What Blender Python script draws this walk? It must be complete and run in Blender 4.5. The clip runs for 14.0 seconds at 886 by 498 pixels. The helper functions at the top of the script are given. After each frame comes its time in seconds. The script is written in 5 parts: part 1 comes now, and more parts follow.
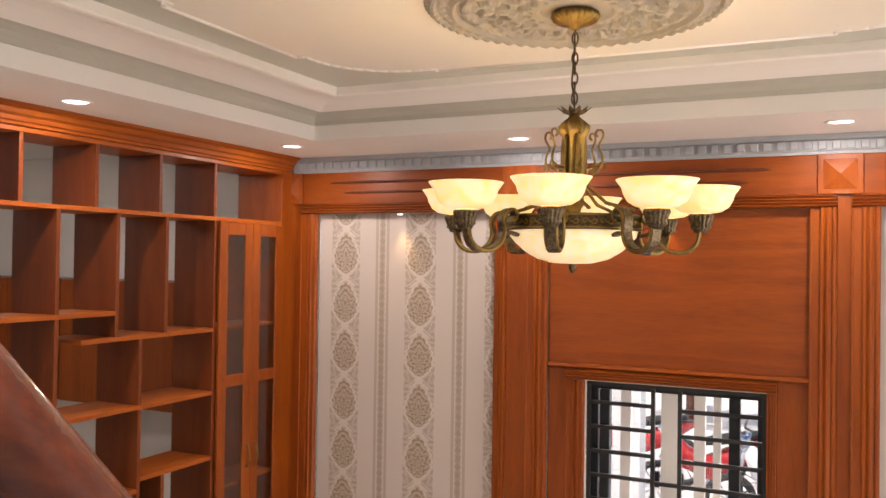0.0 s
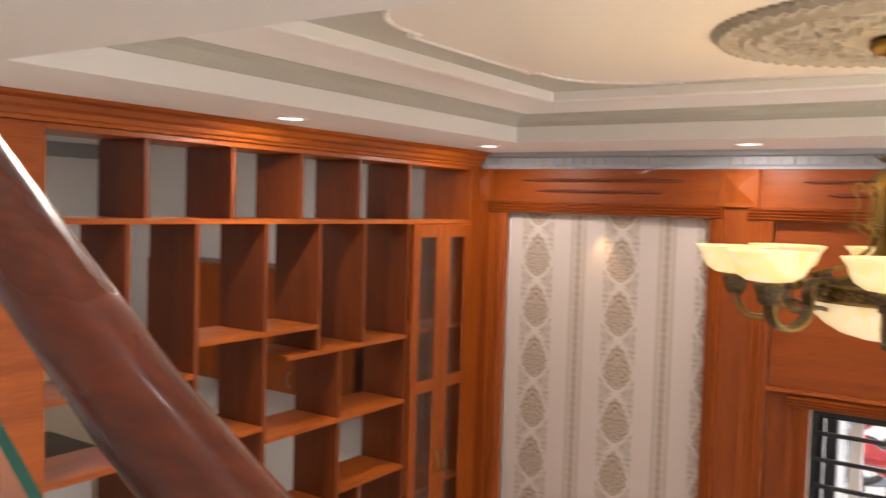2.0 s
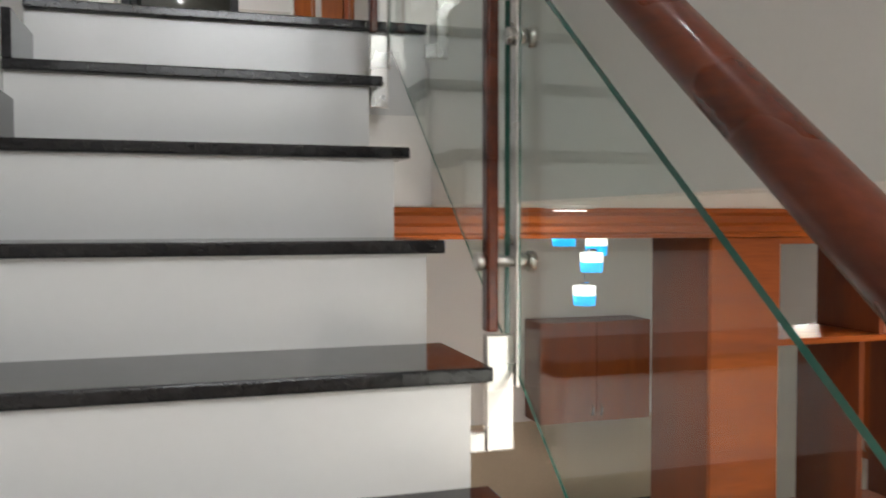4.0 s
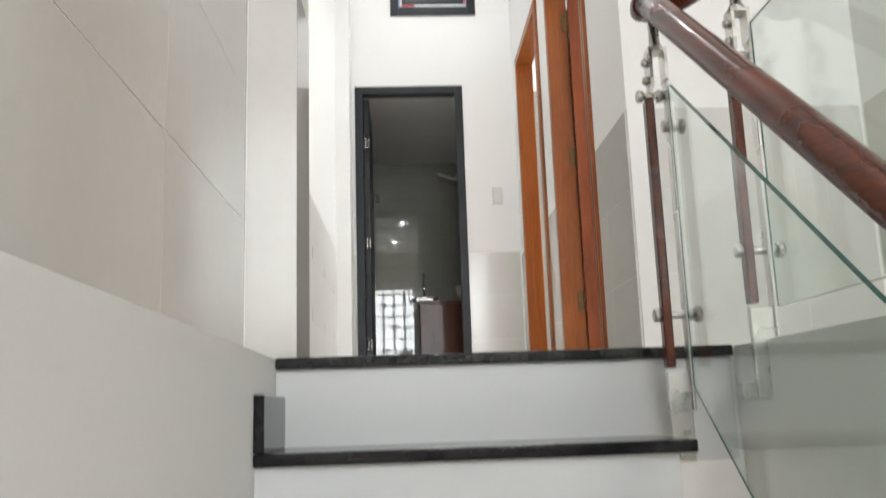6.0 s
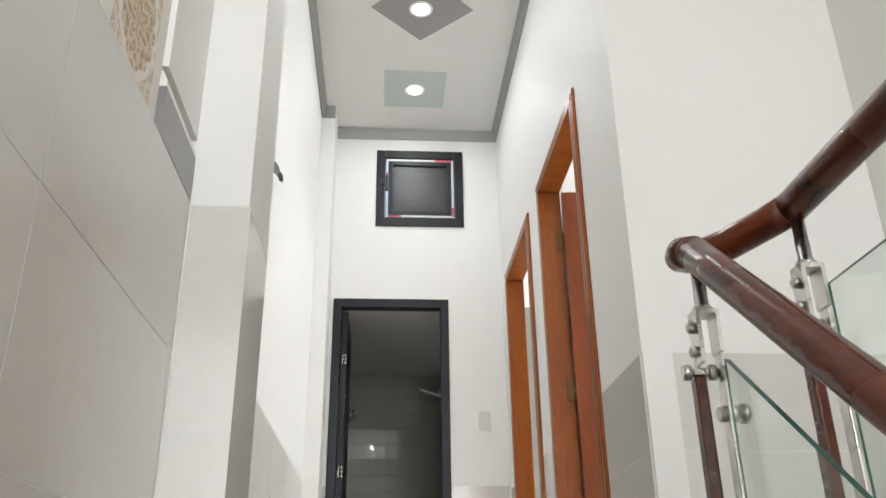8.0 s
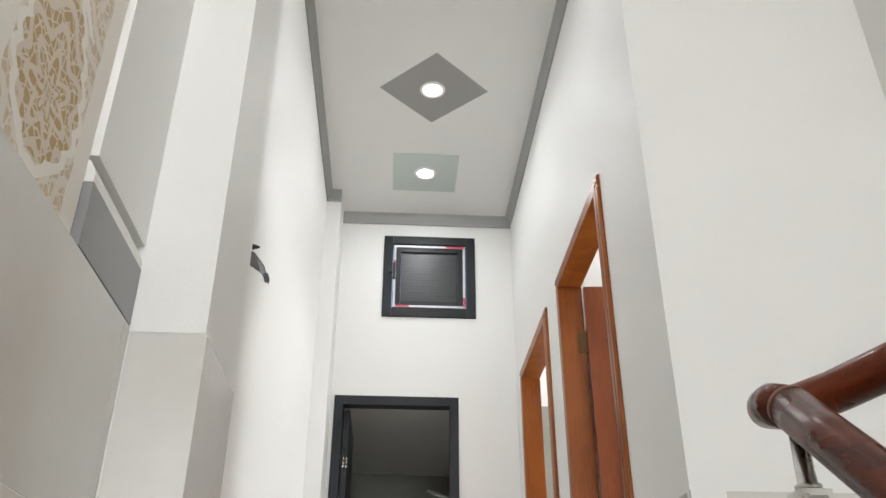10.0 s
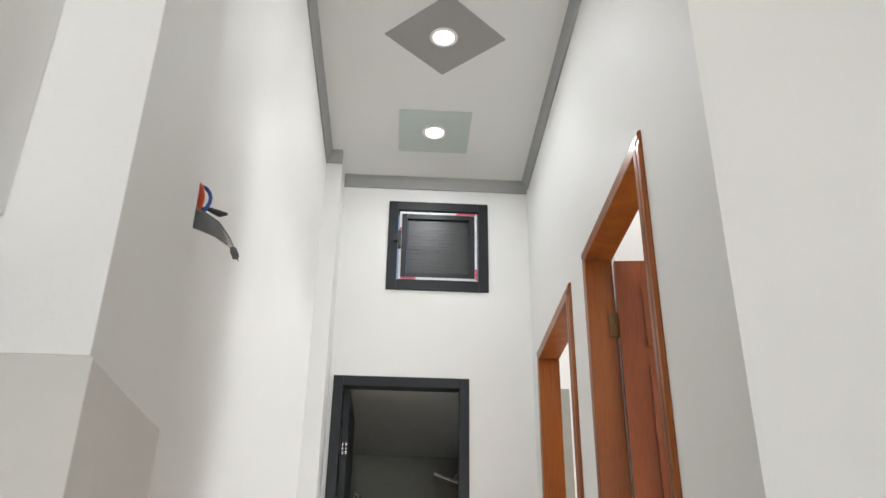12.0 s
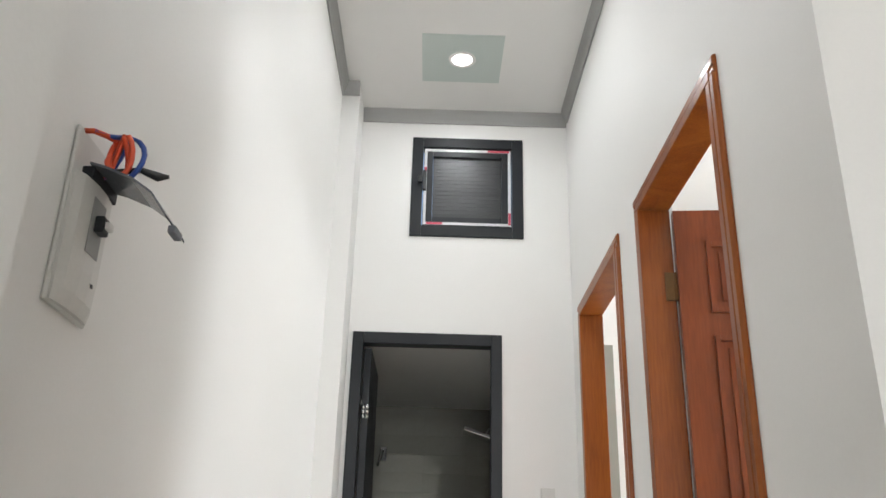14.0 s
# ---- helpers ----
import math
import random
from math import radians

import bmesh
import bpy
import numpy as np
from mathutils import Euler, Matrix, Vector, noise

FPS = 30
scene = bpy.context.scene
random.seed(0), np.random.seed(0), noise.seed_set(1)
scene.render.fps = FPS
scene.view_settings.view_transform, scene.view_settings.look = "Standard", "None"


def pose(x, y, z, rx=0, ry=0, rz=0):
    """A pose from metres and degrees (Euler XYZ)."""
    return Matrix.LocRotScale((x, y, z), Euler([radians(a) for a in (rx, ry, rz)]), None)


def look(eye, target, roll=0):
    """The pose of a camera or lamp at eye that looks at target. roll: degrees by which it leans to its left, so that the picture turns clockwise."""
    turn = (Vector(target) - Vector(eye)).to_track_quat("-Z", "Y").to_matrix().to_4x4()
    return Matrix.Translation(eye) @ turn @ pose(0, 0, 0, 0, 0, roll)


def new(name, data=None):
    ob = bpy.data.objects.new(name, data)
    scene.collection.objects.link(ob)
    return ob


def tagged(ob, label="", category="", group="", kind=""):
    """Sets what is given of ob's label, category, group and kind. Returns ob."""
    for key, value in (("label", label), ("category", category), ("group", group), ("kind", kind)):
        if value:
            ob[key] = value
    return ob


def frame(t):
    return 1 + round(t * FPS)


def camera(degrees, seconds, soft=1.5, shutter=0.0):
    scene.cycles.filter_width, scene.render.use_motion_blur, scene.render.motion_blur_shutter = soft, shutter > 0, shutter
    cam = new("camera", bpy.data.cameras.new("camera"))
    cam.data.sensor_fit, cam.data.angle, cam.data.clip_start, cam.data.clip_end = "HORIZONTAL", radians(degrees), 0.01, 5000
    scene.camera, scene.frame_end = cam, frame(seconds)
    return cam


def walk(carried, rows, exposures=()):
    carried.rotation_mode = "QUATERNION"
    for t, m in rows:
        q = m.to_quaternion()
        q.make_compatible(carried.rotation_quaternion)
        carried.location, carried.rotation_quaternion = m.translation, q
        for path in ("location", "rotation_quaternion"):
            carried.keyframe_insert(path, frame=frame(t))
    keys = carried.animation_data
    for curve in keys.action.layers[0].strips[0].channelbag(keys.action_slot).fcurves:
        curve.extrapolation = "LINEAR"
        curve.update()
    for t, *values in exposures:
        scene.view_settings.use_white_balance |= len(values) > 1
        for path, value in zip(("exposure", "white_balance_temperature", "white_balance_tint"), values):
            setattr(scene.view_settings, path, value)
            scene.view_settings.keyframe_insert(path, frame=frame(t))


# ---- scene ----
cam = camera(55.5, 14.0, shutter=0.3)
PATH = [
    (0, (0.517, -3.196, 2.594), (2.326, -2.344, 2.622), 0.8),
    (0.5, (0.528, -3.073, 2.624), (2.372, -2.299, 2.604), 1.3),
    (1, (0.516, -2.973, 2.76), (2.367, -2.222, 2.677), 1.2),
    (1.5, (0.555, -2.849, 2.79), (2.367, -2.007, 2.692), 1.1),
    (2, (0.572, -2.690, 2.914), (2.233, -1.581, 2.811), 1.7),
    (2.3, (0.547, -2.635, 2.937), (2.036, -1.302, 2.841), 1.1),
    (2.5, (0.551, -2.598, 2.960), (1.909, -1.135, 2.851), 1.7),
    (3, (0.522, -2.402, 2.990), (1.582, -0.707, 2.897), 2.0),
    (3.3, (0.495, -2.334, 3.063), (1.388, -0.545, 2.982), 1.0),
    (3.5, (0.472, -2.314, 3.100), (1.238, -0.468, 3.021), 0.3),
    (3.6, (0.457, -2.298, 3.123), (1.182, -0.436, 3.042), 0.2),
    (5.8, (0.322, -1.847, 3.588), (0.413, 0.132, 3.862), -1.5),
    (6, (0.317, -1.833, 3.618), (0.407, 0.128, 3.996), -1.9),
    (6.1, (0.311, -1.819, 3.614), (0.412, 0.128, 4.063), -2.0),
    (6.5, (0.326, -1.727, 3.655), (0.424, 0.174, 4.269), -1.3),
    (7, (0.353, -1.601, 3.776), (0.455, 0.258, 4.506), -0.1),
    (7.5, (0.361, -1.559, 3.838), (0.487, 0.284, 4.605), 0.1),
    (8, (0.337, -1.437, 3.901), (0.469, 0.384, 4.718), -0.8),
    (8.5, (0.323, -1.4, 4.018), (0.467, 0.39, 4.898), -1.7),
    (8.7, (0.326, -1.392, 4.039), (0.48, 0.38, 4.954), -1.7),
    (11, (0.366, -0.927, 4.274), (0.435, 0.81, 5.263), 1.4),
    (11.5, (0.342, -0.857, 4.361), (0.43, 0.902, 5.308), 1.0),
    (12, (0.36, -0.735, 4.374), (0.45, 1.043, 5.285), 0.8),
    (12.5, (0.407, -0.597, 4.48), (0.48, 1.202, 5.351), 0.8),
    (13, (0.427, -0.576, 4.546), (0.465, 1.235, 5.395), 1.0),
    (13.5, (0.41, -0.444, 4.567), (0.418, 1.374, 5.399), 1.3),
    (14, (0.400, -0.330, 4.661), (0.416, 1.520, 5.417), 1.5),
]
walk(cam, [(t, look(eye, target, roll)) for t, eye, target, roll in PATH],
     exposures=[(0, 0.10, 6800, 18), (2.0, 0.12, 6700, 17), (2.5, 0.20, 6450, 14), (3.0, 0.05, 6500, 13), (3.6, -0.20, 6600, 12), (5.8, 0.36, 6500, 10), (7.0, 0.22, 6500, 10),
                (8.5, 0.18, 6500, 10), (11.0, 0.02, 6500, 10), (13.0, -0.02, 6500, 10), (14.0, 0.04, 6500, 10)])

# ---- world, sun, large lights ----
world = bpy.data.worlds.new("sky")
scene.world = world
world.use_nodes = True
wn = world.node_tree.nodes
sky = wn.new("ShaderNodeTexSky")
sky.sky_type, sky.sun_disc = "NISHITA", False
sky.sun_elevation, sky.sun_rotation = radians(63), radians(-61)
wn["Background"].inputs["Strength"].default_value = 0.15
world.node_tree.links.new(sky.outputs["Color"], wn["Background"].inputs["Color"])
sun_data = bpy.data.lights.new("sun", "SUN")
sun_data.energy, sun_data.angle, sun_data.color = 5.0, radians(0.5), (1.0, 0.95, 0.88)
sun = new("sun", sun_data)
sun.matrix_world = look((-14, 8, 45), (6, -3, 0))

ZL = 3.74      # upper floor
RISE, GO = 0.187, 0.25
SOF = 3.25     # living room soffit
TOP = 7.20     # upper ceiling
BACK = 5.14    # living room panelled wall


def lamp(name, kind, power, m, color=(1, 1, 1), size=0.1, spot=None, size_y=None):
    data = bpy.data.lights.new(name, kind)
    data.energy, data.color = power, color
    if kind == "AREA":
        data.size = size
        if size_y:
            data.shape, data.size_y = "RECTANGLE", size_y
        else:
            data.shape = "DISK"
    else:
        data.shadow_soft_size = size
    if spot:
        data.spot_size, data.spot_blend = radians(spot), 0.6
    ob = new(name, data)
    ob.matrix_world = m
    return ob


WARM, NEUTRAL, COOL = (1.0, 0.82, 0.60), (1.0, 0.93, 0.84), (0.95, 0.98, 1.0)
# only the first two hall lamps are in view; the other four are added
HALL_LAMPS = [(0.512, 2.485), (0.505, 3.30), (0.505, 1.2), (0.505, -0.6), (1.2, -2.4), (1.2, -4.2)]
for lx, ly in HALL_LAMPS:
    lamp("downlight_beam", "AREA", 4.5, look((lx, ly, TOP - 0.022), (lx, ly, 0)), COOL, 0.11)
LIVING_LAMPS = [(1.476, -1.597), (3.078, -0.256), (4.57, -0.306), (4.72, -1.65), (1.323, -0.29), (4.72, -3.2), (1.476, -3.2), (3.08, -4.55)]
for lx, ly in LIVING_LAMPS:
    lamp("downlight_beam", "AREA", 10, look((lx, ly, SOF - 0.012), (lx, ly, 0)), NEUTRAL, 0.09)
# daylight in the opening of the upper front window
lamp("window_daylight", "AREA", 190, look((0.98, -6.06, 5.5), (0.98, 0, 5.3)), COOL, 1.7, None, 1.8)
# daylight through the glazed street door at the far end of the living room
lamp("door_daylight", "AREA", 80, look((3.2, -6.45, 1.45), (3.2, 0, 1.75)), NEUTRAL, 2.6, None, 2.5)
# area lamp added outside above the living room window, for its sky light
lamp("window_daylight", "AREA", 70, look((5.80, -2.39, 2.35), (4.9, -2.39, 1.0)), COOL, 0.95, None, 0.45)
# added lamps brighten the bedrooms from assumed, unseen window openings
for ly in (1.75, 3.25):
    lamp("window_daylight", "AREA", 80, look((4.58, ly, 5.3), (1.2, ly, 5.0)), COOL, 0.9, None, 1.2)
# niche spots over the panelled wall
for ly in (-0.755, -2.356):
    lamp("niche_spot", "SPOT", 5.0, look((5.075, ly, 2.858), (5.12, ly, 1.6)), (1.0, 0.66, 0.3), 0.012, 62)

# ---- materials ----


def mat(name, color, rough=0.5, metal=0.0, var=0.12, scale=6.0, bump=0.0, fine=80.0, coat=0.0, stretch=(1, 1, 1), spec=0.5, rvar=0.12):
    m = bpy.data.materials.new(name)
    m.use_nodes = True
    nt = m.node_tree
    b = nt.nodes["Principled BSDF"]
    b.inputs["Roughness"].default_value, b.inputs["Metallic"].default_value = rough, metal
    b.inputs["Coat Weight"].default_value, b.inputs["Specular IOR Level"].default_value = coat, spec
    b.inputs["Coat Roughness"].default_value = 0.06
    tc = nt.nodes.new("ShaderNodeTexCoord")
    mp = nt.nodes.new("ShaderNodeMapping")
    mp.inputs["Scale"].default_value = stretch
    nt.links.new(tc.outputs["Object"], mp.inputs["Vector"])
    big, small = nt.nodes.new("ShaderNodeTexNoise"), nt.nodes.new("ShaderNodeTexNoise")
    big.inputs["Scale"].default_value, big.inputs["Detail"].default_value = scale, 3
    small.inputs["Scale"].default_value, small.inputs["Detail"].default_value = fine, 4
    for n in (big, small):
        nt.links.new(mp.outputs["Vector"], n.inputs["Vector"])
    mix = nt.nodes.new("ShaderNodeMix")
    mix.data_type = "FLOAT"
    mix.inputs["Factor"].default_value = 0.4
    nt.links.new(big.outputs["Fac"], mix.inputs["A"])
    nt.links.new(small.outputs["Fac"], mix.inputs["B"])
    ramp = nt.nodes.new("ShaderNodeValToRGB")
    e = ramp.color_ramp.elements
    e[0].position, e[1].position = 0.3, 0.7
    e[0].color = (*[max(0.0, c * (1 - var)) for c in color], 1)
    e[1].color = (*[min(1.0, c * (1 + var)) for c in color], 1)
    nt.links.new(mix.outputs["Result"], ramp.inputs["Fac"])
    nt.links.new(ramp.outputs["Color"], b.inputs["Base Color"])
    mr = nt.nodes.new("ShaderNodeMapRange")
    mr.inputs["To Min"].default_value = max(0.02, rough * (1 - rvar * 2))
    mr.inputs["To Max"].default_value = min(1.0, rough * (1 + rvar * 2))
    nt.links.new(big.outputs["Fac"], mr.inputs["Value"])
    nt.links.new(mr.outputs["Result"], b.inputs["Roughness"])
    if bump:
        bp = nt.nodes.new("ShaderNodeBump")
        bp.inputs["Strength"].default_value, bp.inputs["Distance"].default_value = bump, 0.002
        nt.links.new(small.outputs["Fac"], bp.inputs["Height"])
        nt.links.new(bp.outputs["Normal"], b.inputs["Normal"])
    return m


def wood(name, dark, light, rough=0.35, axis=2, coat=0.25, knots=0.0, ring=9.0):
    """Stained timber with grain along the given axis, fine pores and a lacquer coat."""
    m = mat(name, light, rough, 0, 0.1, 4, 0.15, 60, coat, spec=0.3)
    nt = m.node_tree
    b = nt.nodes["Principled BSDF"]
    tc = nt.nodes.new("ShaderNodeTexCoord")
    info = nt.nodes.new("ShaderNodeObjectInfo")
    shift = nt.nodes.new("ShaderNodeVectorMath")
    shift.operation = "ADD"
    mp = nt.nodes.new("ShaderNodeMapping")
    s = [1.0, 1.0, 1.0]
    s[axis] = 0.09
    mp.inputs["Scale"].default_value = s
    nt.links.new(tc.outputs["Object"], shift.inputs[0])
    nt.links.new(info.outputs["Random"], shift.inputs[1])
    nt.links.new(shift.outputs["Vector"], mp.inputs["Vector"])
    n1, n2 = nt.nodes.new("ShaderNodeTexNoise"), nt.nodes.new("ShaderNodeTexNoise")
    n1.inputs["Scale"].default_value, n1.inputs["Detail"].default_value, n1.inputs["Distortion"].default_value = ring, 5, 1.2
    n2.inputs["Scale"].default_value, n2.inputs["Detail"].default_value = ring * 14, 3
    for n in (n1, n2):
        nt.links.new(mp.outputs["Vector"], n.inputs["Vector"])
    mix = nt.nodes.new("ShaderNodeMix")
    mix.data_type = "FLOAT"
    mix.inputs["Factor"].default_value = 0.35
    nt.links.new(n1.outputs["Fac"], mix.inputs["A"])
    nt.links.new(n2.outputs["Fac"], mix.inputs["B"])
    ramp = nt.nodes.new("ShaderNodeValToRGB")
    e = ramp.color_ramp.elements
    e[0].position, e[1].position = 0.32, 0.66
    e[0].color, e[1].color = (*dark, 1), (*light, 1)
    nt.links.new(mix.outputs["Result"], ramp.inputs["Fac"])
    out = ramp.outputs["Color"]
    if knots:
        k = nt.nodes.new("ShaderNodeTexNoise")
        k.inputs["Scale"].default_value, k.inputs["Detail"].default_value = 6.0, 3
        nt.links.new(tc.outputs["Object"], k.inputs["Vector"])
        kr = nt.nodes.new("ShaderNodeValToRGB")
        kr.color_ramp.elements[0].position, kr.color_ramp.elements[1].position = 0.64, 0.71
        nt.links.new(k.outputs["Fac"], kr.inputs["Fac"])
        km = nt.nodes.new("ShaderNodeMix")
        km.data_type = "RGBA"
        km.inputs["B"].default_value = (0.012, 0.006, 0.005, 1)
        nt.links.new(kr.outputs["Color"], km.inputs["Factor"])
        nt.links.new(out, km.inputs["A"])
        out = km.outputs["Result"]
    nt.links.new(out, b.inputs["Base Color"])
    return m


def glow(name, color, strength):
    m = bpy.data.materials.new(name)
    m.use_nodes = True
    b = m.node_tree.nodes["Principled BSDF"]
    b.inputs["Base Color"].default_value = (*color, 1)
    b.inputs["Emission Color"].default_value = (*color, 1)
    b.inputs["Emission Strength"].default_value = strength
    return m


def glass(name, color=(1, 1, 1), rough=0.0):
    m = bpy.data.materials.new(name)
    m.use_nodes = True
    b = m.node_tree.nodes["Principled BSDF"]
    b.inputs["Base Color"].default_value = (*color, 1)
    b.inputs["Transmission Weight"].default_value = 1.0
    b.inputs["Roughness"].default_value = rough
    b.inputs["IOR"].default_value = 1.5
    return m


def wallpaper(name, axis, phase, base=(0.72, 0.66, 0.62), ink=(0.50, 0.40, 0.30)):
    """Cream paper printed with damask columns 0.535 m apart, a motif every 0.31 m, and narrow striped bands between."""
    m = mat(name, base, 0.6, 0, 0.03, 3, 0.2, 220)
    nt = m.node_tree
    L = nt.links.new
    b = nt.nodes["Principled BSDF"]
    tc = nt.nodes.new("ShaderNodeTexCoord")
    sep = nt.nodes.new("ShaderNodeSeparateXYZ")
    L(tc.outputs["Object"], sep.inputs[0])

    def f(op, a, c=None, d=None):
        n = nt.nodes.new("ShaderNodeMath")
        n.operation = op
        for i, v in enumerate((a, c, d)):
            if v is None:
                continue
            if isinstance(v, (int, float)):
                n.inputs[i].default_value = v
            else:
                L(v, n.inputs[i])
        return n.outputs[0]

    u, z = sep.outputs["XYZ"[axis]], sep.outputs["Z"]
    d = f("SUBTRACT", f("FRACT", f("DIVIDE", f("ADD", u, phase + 0.2675), 0.535)), 0.5)
    d = f("MULTIPLY", f("ABSOLUTE", d), 0.535)                       # metres from a damask column's middle
    d2 = f("SUBTRACT", 0.2675, d)                                    # metres from a narrow band's middle
    w = f("MULTIPLY", f("SUBTRACT", f("FRACT", f("DIVIDE", z, 0.31)), 0.5), 0.31)     # metres from a motif's middle
    aw = f("ABSOLUTE", w)
    v = f("DIVIDE", w, 0.132)
    u1 = f("DIVIDE", d, 0.094)
    # palmette: full below its middle, drawn to a point above, with scalloped sides
    full = f("MAXIMUM", f("SUBTRACT", 1.0, f("MULTIPLY", v, v)), 0.0)
    hw = f("MULTIPLY", f("POWER", full, 0.85), f("SUBTRACT", 0.80, f("MULTIPLY", v, 0.34)))
    hw = f("ADD", hw, f("MULTIPLY", f("ABSOLUTE", f("SINE", f("MULTIPLY", v, 11.0))), 0.13))
    hw = f("MULTIPLY", hw, f("GREATER_THAN", full, 0.015))
    motif = f("LESS_THAN", u1, hw)
    rim = f("LESS_THAN", u1, f("ADD", hw, 0.17))
    theta = f("ARCTAN2", f("ADD", w, 0.045), f("ADD", d, 0.0001))
    rad = f("DIVIDE", f("SQRT", f("ADD", f("MULTIPLY", d, d), f("POWER", f("ADD", w, 0.045), 2.0))), 0.1)
    waist = f("LESS_THAN", f("ABSOLUTE", f("SUBTRACT", d, f("MULTIPLY", f("SUBTRACT", 0.155, aw), 1.25))), 0.011)
    rim = f("MAXIMUM", rim, f("MAXIMUM", f("MULTIPLY", waist, f("GREATER_THAN", aw, 0.10)), f("LESS_THAN", d, f("MULTIPLY", f("SUBTRACT", aw, 0.118), 0.9))))
    column = f("LESS_THAN", d, f("ADD", 0.104, f("MULTIPLY", f("SINE", f("MULTIPLY", z, 6.28318 / 0.062)), 0.002)))
    comb = nt.nodes.new("ShaderNodeCombineXYZ")
    L(d, comb.inputs[0])
    L(f("MULTIPLY", f("FRACT", f("DIVIDE", z, 0.31)), 0.31), comb.inputs[1])
    vor = nt.nodes.new("ShaderNodeTexVoronoi")
    vor.feature = "DISTANCE_TO_EDGE"
    vor.inputs["Scale"].default_value = 66
    L(comb.outputs[0], vor.inputs["Vector"])
    petals = f("SINE", f("ADD", f("MULTIPLY", rad, 17.0), f("MULTIPLY", f("SINE", f("MULTIPLY", theta, 7.0)), 2.4)))
    lace = f("MAXIMUM", f("GREATER_THAN", petals, 0.35), f("LESS_THAN", vor.outputs["Distance"], 0.07))
    band = f("LESS_THAN", d2, 0.048)
    chain = f("LESS_THAN", d2, f("ADD", 0.011, f("MULTIPLY", f("SINE", f("MULTIPLY", z, 6.28318 / 0.05)), 0.007)))
    edge = f("MULTIPLY", f("LESS_THAN", d2, 0.029), f("GREATER_THAN", d2, f("ADD", 0.019, f("MULTIPLY", f("SINE", f("MULTIPLY", z, 6.28318 / 0.033)), 0.003))))

    def mix(fac, a, c):
        n = nt.nodes.new("ShaderNodeMix")
        n.data_type = "RGBA"
        L(fac, n.inputs["Factor"])
        for k, val in (("A", a), ("B", c)):
            if isinstance(val, tuple):
                n.inputs[k].default_value = (*val, 1)
            else:
                L(val, n.inputs[k])
        return n.outputs["Result"]

    pale = tuple(min(1, c * 1.03) for c in base)
    mid = tuple((p * 0.35 + q * 0.65) for p, q in zip(base, ink))
    soft = tuple((p * 0.55 + q * 0.45) for p, q in zip(base, ink))
    col = b.inputs["Base Color"].links[0].from_socket
    side = mix(lace, mid, tuple((p * 0.8 + q * 0.2) for p, q in zip(base, ink)))
    col = mix(column, col, side)
    col = mix(f("MULTIPLY", rim, column), col, pale)
    col = mix(f("MULTIPLY", motif, column), col, mix(lace, ink, tuple((p * 0.62 + q * 0.38) for p, q in zip(base, ink))))
    col = mix(band, col, soft)
    col = mix(edge, col, base)
    col = mix(chain, col, mid)
    L(col, b.inputs["Base Color"])
    return m


M = {}
M["white"] = mat("white_paint", (0.80, 0.79, 0.77), 0.55, 0, 0.02, 1.5, 0.12, 140)
M["ceil"] = mat("ceiling_paint", (0.80, 0.79, 0.77), 0.7, 0, 0.015, 1.2, 0.06, 120)
M["cream"] = mat("cream_ceiling_paint", (0.82, 0.78, 0.71), 0.6, 0, 0.02, 1.2, 0.06, 120)
M["pale"] = mat("white_gloss_paint", (0.84, 0.82, 0.80), 0.45, 0, 0.015, 1.5, 0.05, 120)
M["olive"] = mat("grey_cove_paint", (0.46, 0.45, 0.40), 0.6, 0, 0.03, 2, 0.06, 120)
M["sage"] = mat("sage_grey_paint", (0.55, 0.56, 0.51), 0.6, 0, 0.03, 2, 0.06, 120)
M["trimgrey"] = mat("grey_trim_paint", (0.33, 0.33, 0.32), 0.55, 0, 0.03, 3, 0.05, 120)
M["diamond"] = mat("grey_diamond_paint", (0.34, 0.33, 0.32), 0.6, 0, 0.02, 3, 0.05, 120)
M["glasspaint"] = mat("pale_green_paint", (0.56, 0.62, 0.59), 0.5, 0, 0.02, 3, 0.05, 120)
M["dentil"] = mat("blue_grey_paint", (0.36, 0.38, 0.41), 0.5, 0, 0.05, 4, 0.1, 90)
M["tile"] = mat("grey_wall_tile", (0.63, 0.61, 0.575), 0.16, 0, 0.035, 2.2, 0.02, 30, 0.0, (1, 1, 1), 0.5, 0.1)
M["tilehaze"] = mat("grey_wall_tile_with_cement_haze", (0.60, 0.585, 0.555), 0.28, 0, 0.06, 3, 0.0, 10, 0.0, (1, 1, 0.35), 0.5, 0.06)
M["tiledark"] = mat("dark_grey_tile", (0.24, 0.235, 0.24), 0.3, 0, 0.05, 4, 0.03, 60)
M["grout"] = mat("white_grout", (0.78, 0.77, 0.75), 0.8, 0, 0.05, 20, 0.1, 200)
M["granite"] = mat("black_granite", (0.010, 0.010, 0.011), 0.14, 0, 0.5, 40, 0.0, 400, spec=0.35)
M["riser"] = mat("white_riser_stone", (0.62, 0.63, 0.63), 0.22, 0, 0.02, 3, 0.02, 60)
M["wood"] = wood("red_stained_wood", (0.18, 0.033, 0.003), (0.29, 0.064, 0.006), 0.38, 2, 0.10)
# shaded copy of the red wood, for board sides turned from the light
M["wood_shaded"] = wood("shade_darkened_wood", (0.105, 0.021, 0.004), (0.175, 0.038, 0.006), 0.45, 2, 0.04)
M["wood_y"] = wood("red_stained_wood_across", (0.18, 0.033, 0.003), (0.28, 0.061, 0.006), 0.38, 1, 0.10)
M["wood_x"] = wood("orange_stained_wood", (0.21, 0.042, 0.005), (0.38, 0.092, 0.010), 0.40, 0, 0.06)
